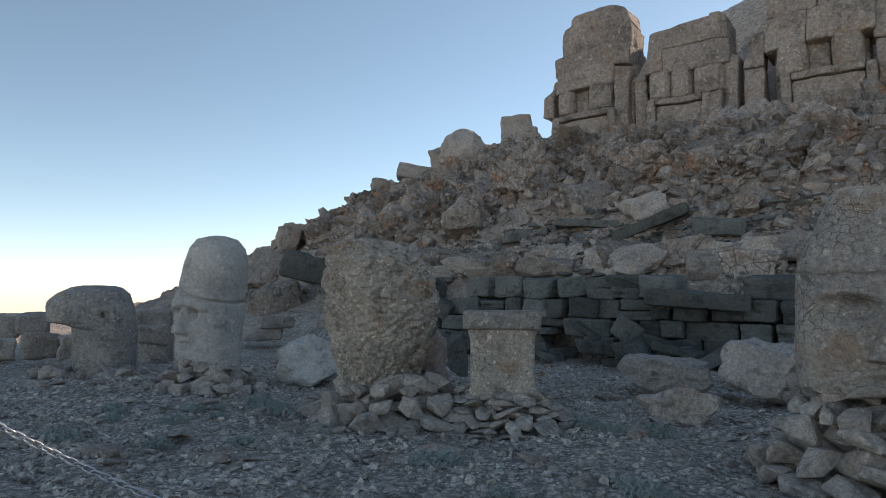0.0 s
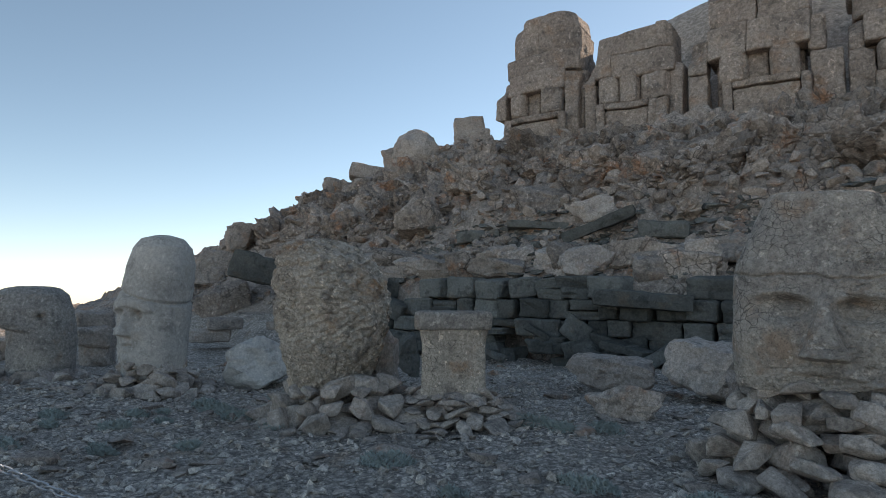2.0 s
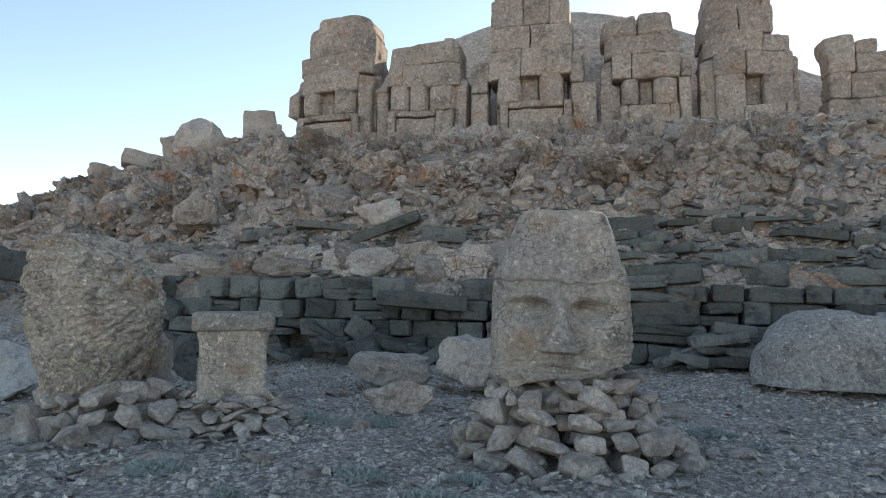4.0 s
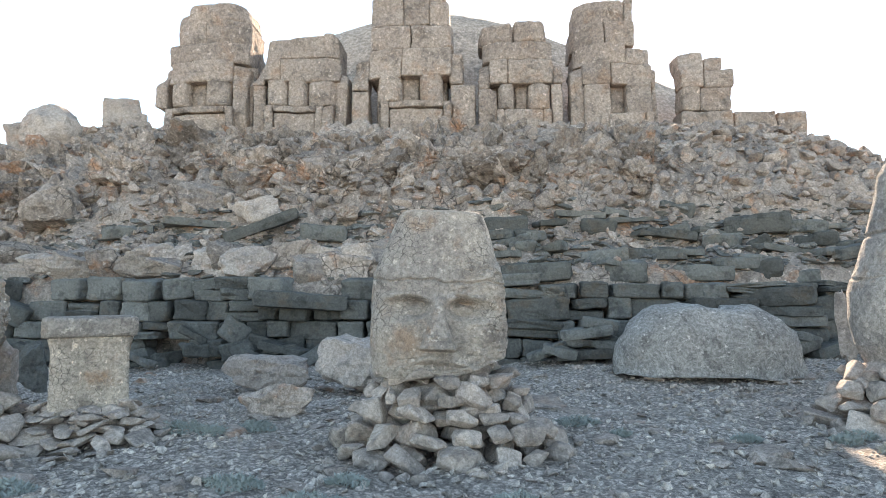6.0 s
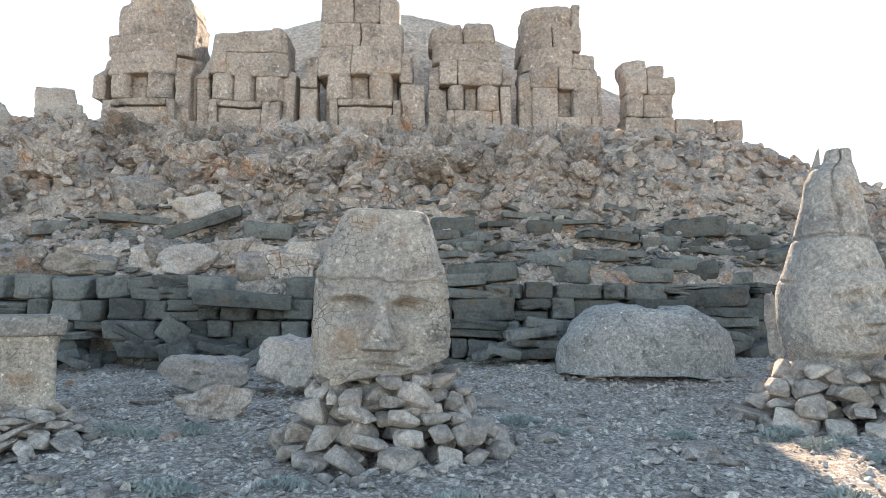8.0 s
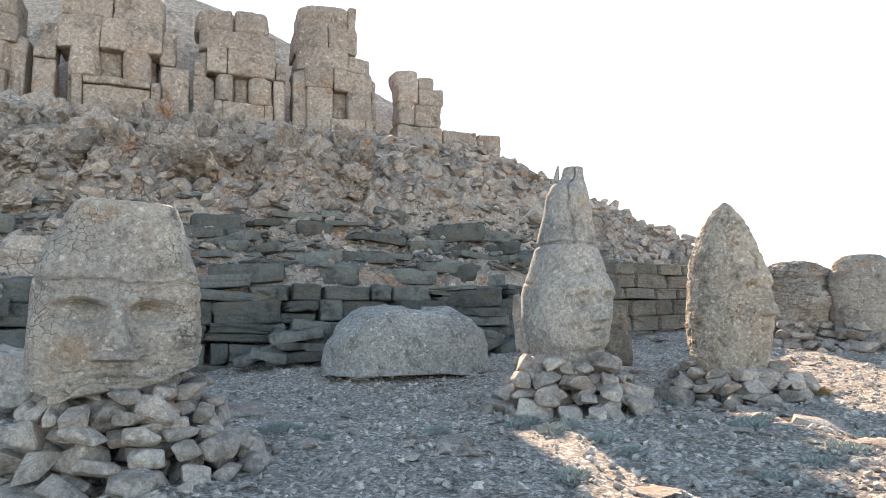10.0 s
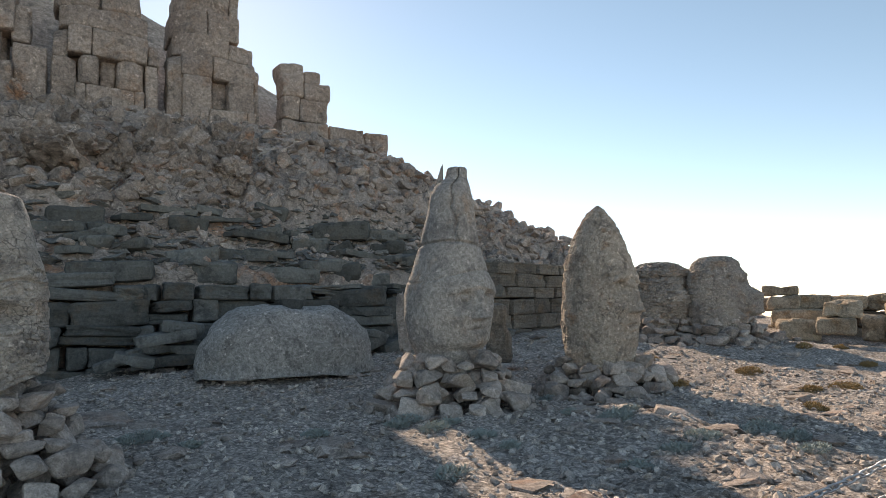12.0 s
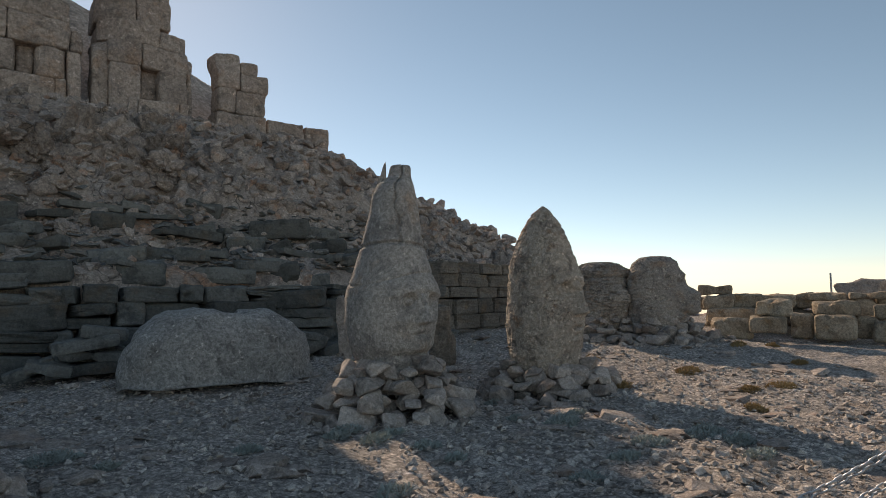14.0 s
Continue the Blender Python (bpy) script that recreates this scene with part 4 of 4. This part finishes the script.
boulder("rounded bedrock boulder on the slope", (-12.93, 19.50, 4.92), (1.91, 1.52, 1.45), 35, 0, 11, M_outcrop)
boulder("long low bedrock boulder on the slope", (-8.14, 20.20, 5.08), (2.68, 1.61, 1.29), 24, 0, 12, M_outcrop)
boulder("blue-grey broken rock on the slope", (-6.06, 19.30, 4.63), (1.58, 1.11, 1.09), 20, 10, 13)
boulder("pale boulder above the podium wall", (-10.11, 16.75, 2.68), (1.86, 1.30, 0.76), 33, 0, 14)
boulder("pale boulder above the podium wall", (-5.55, 16.75, 2.78), (1.89, 1.33, 0.83), 21, 0, 15)
boulder("squared pale boulder above the podium wall", (-3.72, 16.75, 2.74), (1.40, 1.12, 0.88), 15, 0, 16)
boulder("pale boulder above the podium wall", (-2.57, 16.90, 2.85), (1.01, 0.81, 0.98), 11, 0, 17)
boulder("pale boulder above the podium wall", (-12.40, 16.80, 2.63), (1.54, 1.23, 0.75), 38, 0, 18)
boulder("pale boulder above the podium wall", (-10.02, 16.80, 2.65), (1.66, 1.32, 0.96), 33, 0, 19)
boulder("pale boulder above the podium wall", (-8.12, 16.80, 2.62), (1.83, 1.46, 0.65), 28, 0, 20)
boulder("smooth domed limestone fragment on the ridge", (-18.1, 26.3, 9.25), (2.3, 2.0, 2.3), 36, 0, 21, cuts=0)
boulder("dark cubic stone block on the ridge", (-19.08, 25.80, 8.79), (1.41, 1.27, 1.49), 38, 0, 22)
boulder("rounded pale boulder on the ridge flank", (-18.09, 21.00, 5.20), (1.73, 1.56, 1.44), 42, 0, 23)
boulder("blocky pale boulder beside a round one", (-17.25, 21.50, 5.61), (1.68, 1.51, 1.36), 40, 0, 24)
boulder("narrow upright stone on the ridge flank", (-22.59, 23.20, 6.54), (1.00, 0.90, 1.35), 45, 0, 25)
boulder("tilted pale stone on the ridge flank", (-21.77, 24.20, 7.21), (1.56, 1.09, 1.45), 43, -15, 26)
boulder("squared stone on the lower ridge flank", (-21.44, 21.50, 5.11), (1.33, 1.20, 1.48), 46, 0, 27)
boulder("small pale rocky lump on the ridge", (-24.51, 20.50, 4.70), (1.44, 1.29, 1.37), 51, 0, 28)
boulder("rocky lump at the end of the slope", (-23.86, 18.50, 3.20), (1.76, 1.58, 1.57), 53, 0, 29)
boulder("low bedrock hump at the end of the slope", (-19.49, 16.20, 1.55), (2.58, 1.81, 1.99), 51, 0, 30, M_outcrop)
boulder("grey stone standing behind a conical head", (7.05, 11.20, 1.34), (0.42, 0.42, 1.34), -28, 0, 31)
slab("tan hewn block standing behind a conical head", (9.6, 11.7, 1.0), (0.55, 0.5, 1.3), -36, 3, 32, M_ashlar)
for k, (x, z, wide, lean) in enumerate(((3.1, 0.55, 1.2, 4), (3.3, 0.78, 1.3, -5), (3.15, 1.02, 1.15, 8), (3.45, 1.22, 0.8, -8), (2.55, 0.6, 0.9, -12))):
    slab("dark layered rock slab heaped before the wall", (x, 14.4, z), (wide, 0.8, 0.24), -9, lean, 140 + k)
r = np.random.default_rng(77)
for k in range(34):
    x = r.uniform(-12, -1.2) if k < 22 else r.uniform(2.2, 9.2)
    y = r.uniform(14.55, 15.25)
    long = r.uniform(0.5, 1.2)
    slab("dark fallen slab leaning at the foot of the ruined wall", (x, y, rests(x, y) + r.uniform(0.1, 0.5)), (long, r.uniform(0.4, 0.6), r.uniform(0.2, 0.42)), r.uniform(-30, 40), r.uniform(-32, 32), 200 + k)
for k in range(16):
    x = -13 + 0.78 * k + r.normal(0, 0.2)
    y = r.uniform(16.7, 17.3)
    boulder("pale broken bedrock ledge above the podium wall", (x, y, 2.62 + (y - 16.7) * 0.8), (r.uniform(1.1, 2.0), r.uniform(0.9, 1.3), r.uniform(0.7, 1.0)), r.uniform(-25, 40), r.uniform(-8, 8), 240 + k, M_outcrop if k % 2 else M_stone)
for k in range(28):
    x, y = r.uniform(0.8, 11.5), r.uniform(16.05, 19.2)
    long = r.uniform(0.6, 1.5)
    slab("dark flat slab of the collapsed wall lying on the slope", (x, y, float(ground_height(x, y)) - 0.06), (long, r.uniform(0.5, 0.8), r.uniform(0.14, 0.34)), r.uniform(-40, 25), r.uniform(-14, 14), 300 + k)
boulder("low stone with a sharp edge on the gravel", (1.75, 10.30, 0.05), (1.04, 0.62, 0.31), -5, 0, 34)
boulder("dark domed rock beyond the far wall", (29.60, 10.80, 1.86), (1.81, 1.45, 0.80), -70, 0, 35)
slab("squared stone block fallen on the ridge", (-16.27, 28.60, 10.55), (1.59, 1.12, 1.5), 31, 4, 1, M_stone)
slab("squared stone block fallen on the ridge", (-15.33, 28.00, 9.8), (1.12, 0.90, 1.25), 30, 0, 2, M_stone)
slab("flat stone slab on the ridge flank", (-20.32, 25.30, 8.17), (2.00, 1.60, 0.75), 40, -8, 3, M_stone)
slab("flat stone slab on the ridge flank", (-19.23, 24.60, 7.33), (2.18, 1.74, 0.67), 39, 4, 4, M_stone)
slab("blue-grey hewn slab on the low slope", (-17.62, 16.00, 2.80), (2.18, 1.09, 1.01), 49, -12, 5)
slab("grey upright prism-shaped block on the slope", (6.74, 19.80, 4.05), (1.01, 0.71, 1.04), -16, -14, 6)
slab("long diagonal grey stone beam on the slope", (-5.84, 18.60, 3.84), (2.27, 0.57, 0.37), 20, 22, 7)
slab("long grey stone beam on the slope", (-3.89, 18.50, 3.59), (1.33, 0.67, 0.49), 14, -3, 8)
slab("dark grey-green slab lying on the slope", (1.55, 18.90, 3.71), (1.31, 0.78, 0.67), -2, 3, 10)
slab("dark grey-green slab lying on the slope", (4.24, 18.70, 3.68), (1.03, 0.62, 0.51), -10, -2, 11)
slab("dark grey-green slab lying on the slope", (8.70, 18.60, 3.69), (1.75, 1.05, 0.62), -23, 2, 12)
slab("dark grey-green slab lying on the slope", (10.01, 18.40, 3.61), (0.97, 0.58, 0.38), -26, -4, 13)
slab("dark grey-green slab lying on the slope", (9.94, 17.90, 3.18), (1.08, 0.65, 0.37), -27, 3, 14)
slab("dark grey-green slab lying on the slope", (4.03, 17.20, 2.72), (1.39, 0.83, 0.41), -10, 5, 15)
slab("dark grey-green slab lying on the slope", (5.29, 17.30, 2.67), (1.23, 0.74, 0.50), -14, -6, 16)
slab("dark grey-green slab lying on the slope", (4.50, 16.40, 2.27), (1.07, 0.64, 0.59), -12, 0, 17)
slab("dark grey-green slab lying on the slope", (7.81, 16.50, 2.29), (1.09, 0.65, 0.60), -23, 4, 18)
slab("dark grey-green slab lying on the slope", (8.80, 16.40, 2.15), (0.87, 0.52, 0.34), -26, 0, 19)
slab("dark grey-green slab lying on the slope", (6.47, 16.50, 2.24), (1.48, 0.89, 0.39), -19, -3, 20)
slab("dark grey-green slab lying on the slope", (2.22, 16.40, 2.28), (1.73, 1.04, 0.47), -5, 2, 21)
slab("dark grey-green slab lying on the slope", (10.37, 17.60, 2.93), (0.78, 0.47, 0.46), -28, -5, 22)
slab("dark grey-green slab lying on the slope", (6.47, 18.80, 3.56), (0.78, 0.47, 0.36), -16, 8, 23)
slab("dark grey-green slab lying on the slope", (7.46, 18.00, 3.16), (1.01, 0.61, 0.39), -20, -6, 24)
slab("dark grey-green slab lying on the slope", (-10.23, 19.00, 3.72), (1.41, 0.84, 0.42), 30, 5, 25)
slab("dark grey-green slab lying on the slope", (-9.96, 18.20, 3.26), (0.39, 0.25, 0.42), 31, 10, 26)
slab("dark grey-green slab lying on the slope", (-8.08, 19.20, 3.99), (1.96, 1.18, 0.25), 25, -3, 27)
slab("dark grey-green slab lying on the slope", (2.96, 17.10, 2.53), (0.75, 0.45, 0.33), -7, 6, 28)
slab("dark grey-green slab lying on the slope", (8.41, 17.50, 2.89), (0.57, 0.34, 0.69), -23, 30, 29)
slab("dark slab jutting from the ruined wall", (7.82, 15.50, 1.80), (1.54, 0.77, 0.46), -24, 3, 40)
slab("dark slab jutting from the ruined wall", (7.93, 15.45, 1.47), (1.55, 0.78, 0.23), -24, -1, 41)
slab("dark slab jutting from the ruined wall", (8.09, 15.40, 1.23), (1.42, 0.71, 0.27), -25, 2, 42)
slab("dark slab jutting from the ruined wall", (8.21, 15.40, 0.93), (1.18, 0.59, 0.32), -25, -2, 43)
slab("dark slab jutting from the ruined wall", (8.31, 15.35, 0.61), (0.96, 0.48, 0.35), -26, 1, 44)
slab("dark slab jutting from the ruined wall", (-3.63, 15.35, 1.75), (2.26, 1.13, 0.39), 16, -4, 45)
slab("dark slab jutting from the ruined wall", (-6.28, 15.20, 0.92), (0.78, 0.39, 0.21), 25, -30, 46)
slab("dark slab jutting from the ruined wall", (-5.18, 15.00, 1.02), (0.59, 0.29, 0.71), 22, 55, 47)
slab("dark slab jutting from the ruined wall", (-4.48, 15.00, 0.70), (0.72, 0.36, 0.41), 20, -18, 48)
slab("weathered ochre limestone block of a low ruined wall", (20.96, 11.90, 1.90), (0.99, 0.69, 0.32), -60, 0, 60, M_ochre)
slab("weathered ochre limestone block of a low ruined wall", (20.77, 11.70, 1.52), (0.93, 0.65, 0.51), -60, 0, 61, M_ochre)
slab("weathered ochre limestone block of a low ruined wall", (19.47, 10.60, 0.76), (1.11, 0.77, 0.64), -61, 0, 62, M_ochre)
slab("weathered ochre limestone block of a low ruined wall", (21.60, 11.20, 1.53), (0.90, 0.63, 0.48), -62, 0, 63, M_ochre)
slab("weathered ochre limestone block of a low ruined wall", (22.18, 10.50, 1.51), (1.05, 0.73, 0.42), -64, 0, 64, M_ochre)
slab("weathered ochre limestone block of a low ruined wall", (23.03, 10.10, 1.49), (0.56, 0.39, 0.51), -66, 0, 65, M_ochre)
slab("weathered ochre limestone block of a low ruined wall", (23.34, 9.50, 1.64), (1.09, 0.76, 0.25), -68, 0, 66, M_ochre)
slab("weathered ochre limestone block of a low ruined wall", (23.40, 8.40, 1.67), (1.01, 0.71, 0.24), -70, 0, 67, M_ochre)
slab("weathered ochre limestone block of a low ruined wall", (20.96, 11.40, 1.09), (1.49, 1.05, 0.44), -61, 0, 68, M_ochre)
slab("weathered ochre limestone block of a low ruined wall", (19.80, 9.50, 1.36), (0.97, 0.68, 0.49), -64, 0, 69, M_ochre)
slab("weathered ochre limestone block of a low ruined wall", (19.43, 9.50, 0.90), (0.96, 0.67, 0.48), -63, 0, 70, M_ochre)
slab("weathered ochre limestone block of a low ruined wall", (21.64, 8.60, 1.32), (1.21, 0.85, 0.41), -68, 0, 71, M_ochre)
slab("weathered ochre limestone block of a low ruined wall", (21.07, 9.30, 0.80), (0.59, 0.41, 0.75), -66, 0, 72, M_ochre)
slab("weathered ochre limestone block of a low ruined wall", (21.02, 8.40, 0.80), (1.03, 0.72, 0.68), -68, 0, 73, M_ochre)
slab("weathered ochre limestone block of a low ruined wall", (22.18, 8.00, 0.75), (0.56, 0.39, 0.66), -70, 0, 74, M_ochre)
slab("weathered ochre limestone block of a low ruined wall", (22.38, 7.50, 1.20), (0.69, 0.48, 0.40), -71, 0, 75, M_ochre)
slab("weathered ochre limestone block of a low ruined wall", (21.93, 7.40, 0.69), (0.72, 0.50, 0.65), -71, 0, 76, M_ochre)
slab("weathered ochre limestone block of a low ruined wall", (23.47, 8.60, 1.29), (0.73, 0.51, 0.53), -70, 0, 77, M_ochre)
slab("weathered ochre limestone block of a low ruined wall", (23.97, 8.00, 1.55), (0.71, 0.50, 0.38), -71, 0, 78, M_ochre)
slab("grey weathered block of a low ruined wall", (-19.18, 6.60, 0.89), (1.00, 0.70, 0.67), 72, 0, 90, M_stone)
slab("grey weathered block of a low ruined wall", (-18.57, 7.20, 0.97), (0.80, 0.56, 0.52), 70, 0, 91, M_stone)
slab("grey weathered block of a low ruined wall", (-16.39, 6.60, 0.51), (0.81, 0.57, 0.63), 69, 0, 92, M_stone)
slab("grey weathered block of a low ruined wall", (-17.85, 6.20, 0.36), (0.70, 0.49, 0.57), 72, 0, 93, M_stone)
slab("grey weathered block of a low ruined wall", (-16.12, 9.20, 1.15), (0.91, 0.64, 0.46), 62, 0, 94, M_stone)
slab("grey weathered block of a low ruined wall", (-15.41, 8.80, 0.74), (0.81, 0.56, 0.50), 62, 0, 95, M_stone)
slab("grey weathered block of a low ruined wall", (-15.73, 6.90, 0.51), (0.47, 0.33, 0.68), 68, 0, 96, M_stone)
slab("grey weathered block of a low ruined wall", (-11.42, 11.00, 1.08), (0.28, 0.25, 0.23), 48, 0, 97, M_stone)
slab("grey weathered block of a low ruined wall", (-15.98, 13.20, 0.95), (1.05, 0.74, 0.36), 52, 0, 98, M_stone)
slab("grey weathered block of a low ruined wall", (-16.42, 13.00, 0.57), (1.23, 0.86, 0.40), 53, 0, 99, M_stone)
for course, z in enumerate((0.45, 0.98, 1.45)):
    for k in range(7 - course % 2):
        s = (k + 0.5 + 0.4 * (course % 2)) * 1.2
        slab("weathered grey-tan block of the wall closing the court", (21.6 + 0.52 * s, 13.2 - 0.85 * s, z + r.normal(0, 0.02)), (1.16, 0.8, 0.54 if course < 2 else 0.42), -59 + r.normal(0, 3), r.normal(0, 1.5), 360 + 10 * course + k, M_ashlar if k % 3 else M_ochre)
boulder("dark rough boulder between two heads", (-15.48, 9.00, 0.59), (0.82, 0.74, 1.27), 61, 0, 36)


# ---- loose rubble, gravel and plants ----
r = np.random.default_rng(31)
n = 9000
ry = 16.3 + 12.8 * r.random(n) ** 1.1
scattered("slope_rubble", "broken limestone rubble covering the slope", "rubble", M_rubble, MIDDLE + LOW, r.uniform(-29, 23, n), ry, (0.1 + 0.5 * r.random(n) ** 3.0) * np.where(ry < 19.5, 0.6, 1.0), 32)
ROCKS = [stone_form(800 + k, 4, 11, 0.22) for k in range(10)]


def craggy(v, f, freq, high, seed):
    """Broken into lumps with clefts between them."""
    _, gap, mark = cells(v * freq + seed, seed)
    n = v / np.maximum(np.linalg.norm(v, axis=1), 1e-6)[:, None]
    _, small_gap, small_mark = cells(v * freq * (2.3, 2.3, 1.6) + seed, seed + 7)
    return v + n * (high * (mark - 0.5) - high * 1.2 * smooth(0.12, 0.0, gap) + high * 0.5 * (small_mark - 0.5) - high * 0.6 * smooth(0.14, 0, small_gap) + high * 0.6 * fbm(v * freq * 1.7 + seed, 4, seed))[:, None], f


ROCKS = [craggy(v, f, 3.0, 0.08, k + 3) for k, (v, f) in enumerate(ROCKS)]
PALE_ROCKS = [mesh_of("boulder", v, f, [M_stone]) for v, f in ROCKS]
BEDROCKS = [mesh_of("bedrock_hump", v, f, [M_outcrop]) for v, f in ROCKS]


def strewn(name, label, group, stock, xs, ys, sizes, seed, deep):
    r = np.random.default_rng(seed)
    for x, y, z, size in zip(xs, ys, ground_height(xs, ys, False), sizes):
        ob = new(name, stock[r.integers(len(stock))])
        ob.matrix_basis = Matrix.LocRotScale((x, y, z + size * (0.32 - deep)), Euler((r.uniform(-0.5, 0.5), r.uniform(-0.5, 0.5), r.uniform(0, 6.28))), (size * r.uniform(1.0, 1.5), size * r.uniform(0.8, 1.1), size * r.uniform(0.6, 1.0)))
        tagged(ob, label, "boulder", group)


n = 120
strewn("boulder", "pale angular limestone boulder on the rubble slope", "boulders on the slope", PALE_ROCKS, np.where(r.random(n) < 0.7, r.uniform(-26, -2, n), r.uniform(-2, 9, n)), r.uniform(17.6, 26.5, n), r.uniform(0.4, 0.95, n), 33, 0.22)
n = 290
strewn("bedrock_hump", "rust-stained bedrock hump breaking through the slope", "bedrock humps", BEDROCKS, r.uniform(-24, 6.6, n), r.uniform(20.6, 24.4, n), r.uniform(0.8, 2.3, n), 37, 0.3)
n = 5200
ry = 17.2 + 12.2 * r.random(n)
scattered("slope_stones", "angular broken limestone lying loose all over the slope", "rubble", M_rubble, FORMS, r.uniform(-28, 24, n), ry, (0.16 + 0.55 * r.random(n) ** 2.4) * np.where(ry > 26.5, 0.5, np.where(ry < 19.5, 0.6, 1.0)), 39, sink=0.16, tip=0.7)
n = 34000
scattered("court_gravel", "loose grey gravel and small stones on the court", "gravel", M_gravel, LOW, r.uniform(-13, 15, n), 2.6 + 12.5 * r.random(n) ** 1.5, 0.022 + 0.1 * r.random(n) ** 4, 34, sink=0.2)
n = 1500
scattered("slope_slabs", "broken dark slabs strewn above the podium wall", "rubble", M_rubble_dark, MIDDLE, r.uniform(-13, 14, n), 16.4 + 3.2 * r.random(n), 0.12 + 0.42 * r.random(n) ** 2, 36, flat=(0.25, 0.5), tip=0.3)


def shrubs(name, label, mat, places, seed):
    """Low cushions of fine twigs and leaves."""
    r = np.random.default_rng(seed)
    vs, fs = [], []
    base = 0
    for x, y, wide in places:
        n = int(1300 * wide)
        a, q = r.uniform(0, 6.28, n), np.sqrt(r.random(n)) * wide / 2
        px, py = x + q * np.cos(a), y + q * np.sin(a) * 0.7
        g = ground_height(px, py)
        top = 0.16 * wide * (1 - (q / (wide / 2)) ** 2) + 0.02
        for k in range(n):
            h, w = r.uniform(0.015, 0.04), r.uniform(0.005, 0.011)
            lean = r.normal(0, 0.025, 2)
            b = np.array([px[k], py[k], g[k] + top[k] * r.random()])
            t = r.uniform(0, 3.14)
            d = np.array([math.cos(t) * w, math.sin(t) * w, 0])
            vs += [b - d, b + d, b + d * 0.6 + (lean[0], lean[1], h), b - d * 0.6 + (lean[0], lean[1], h)]
            fs.append((base, base + 1, base + 2, base + 3))
            base += 4
    return tagged(new(name, mesh_of(name, np.array(vs), np.array(fs), [mat])), label, "shrub", kind="stuff")


r = np.random.default_rng(51)
spots = [(r.uniform(-9, 9), r.uniform(3.4, 9), r.uniform(0.25, 0.7)) for _ in range(70)]
shrubs("low_shrubs", "low grey-green cushion plants between the stones", M_shrub, spots, 52)
spots = [(r.uniform(10, 19), r.uniform(4, 11), r.uniform(0.4, 0.9)) for _ in range(14)]
shrubs("dry_tufts", "dry yellow and brown grass tufts on the gravel", M_dry, spots, 53)


# ---- chain barriers and a distant pole ----
def link_form():
    """One oval chain link lying along x."""
    vs, fs, n, m = [], [], 14, 6
    for i in range(n):
        a = 2 * math.pi * i / n
        c = np.array([0.024 * math.cos(a) + 0.016 * np.sign(math.cos(a)), 0.022 * math.sin(a), 0])
        o = np.array([math.cos(a), math.sin(a), 0])
        for j in range(m):
            b = 2 * math.pi * j / m
            vs.append(c + 0.0085 * (math.cos(b) * o + math.sin(b) * np.array([0, 0, 1])))
            fs.append((i * m + j, (i + 1) % n * m + j, (i + 1) % n * m + (j + 1) % m, i * m + (j + 1) % m))
    return np.array(vs), np.array(fs)


LINK = mesh_of("link", *link_form(), [M_chain], None, True)


def chain(label, a, b, sag):
    """A slack chain of separate links hung from a to b."""
    thing = tagged(new("chain_barrier"), label, "chain")
    a, b = Vector(a), Vector(b)
    count = int((b - a).length / 0.06)
    at = [a.lerp(b, k / count) - Vector((0, 0, 4 * sag * (k / count) * (1 - k / count))) for k in range(count + 1)]
    for k in range(count):
        way = (at[k + 1] - at[k]).normalized()
        turn = way.to_track_quat("X", "Z").to_matrix().to_4x4() @ Matrix.Rotation(radians(90 * (k % 2) + 45), 4, "X")
        part("link", LINK, thing, Matrix.Translation((at[k] + at[k + 1]) / 2) @ turn)


chain("slack galvanised steel chain closing off the heads", (-4.4, 1.35, 1.18), (-3.6, 3.0, 0.05), 0.03)
chain("slack galvanised steel chain closing off the heads", (6.25, 1.7, 1.15), (5.6, 3.1, 0.1), 0.08)
chain("slack galvanised steel chain closing off the heads", (7.0, 1.75, 1.0), (6.5, 2.75, 0.1), 0.05)
pv, pf = box_form((0.06, 0.06, 1.8), 900, 0.3, 0.01, 0.0)
tagged(new("pole", mesh_of("pole", pv + (27.8, 11.2, 1.6), pf, [M_chain])), "thin grey pole beyond the far wall", "pole")
n = 800
scattered("embedded_stones", "flat stones set into the trodden gravel", "stones", M_rubble, MIDDLE, r.uniform(-13, 17, n), 2.8 + 12 * r.random(n), 0.1 + 0.4 * r.random(n) ** 2.5, 38, flat=(0.2, 0.45), sink=0.32, tip=0.15)
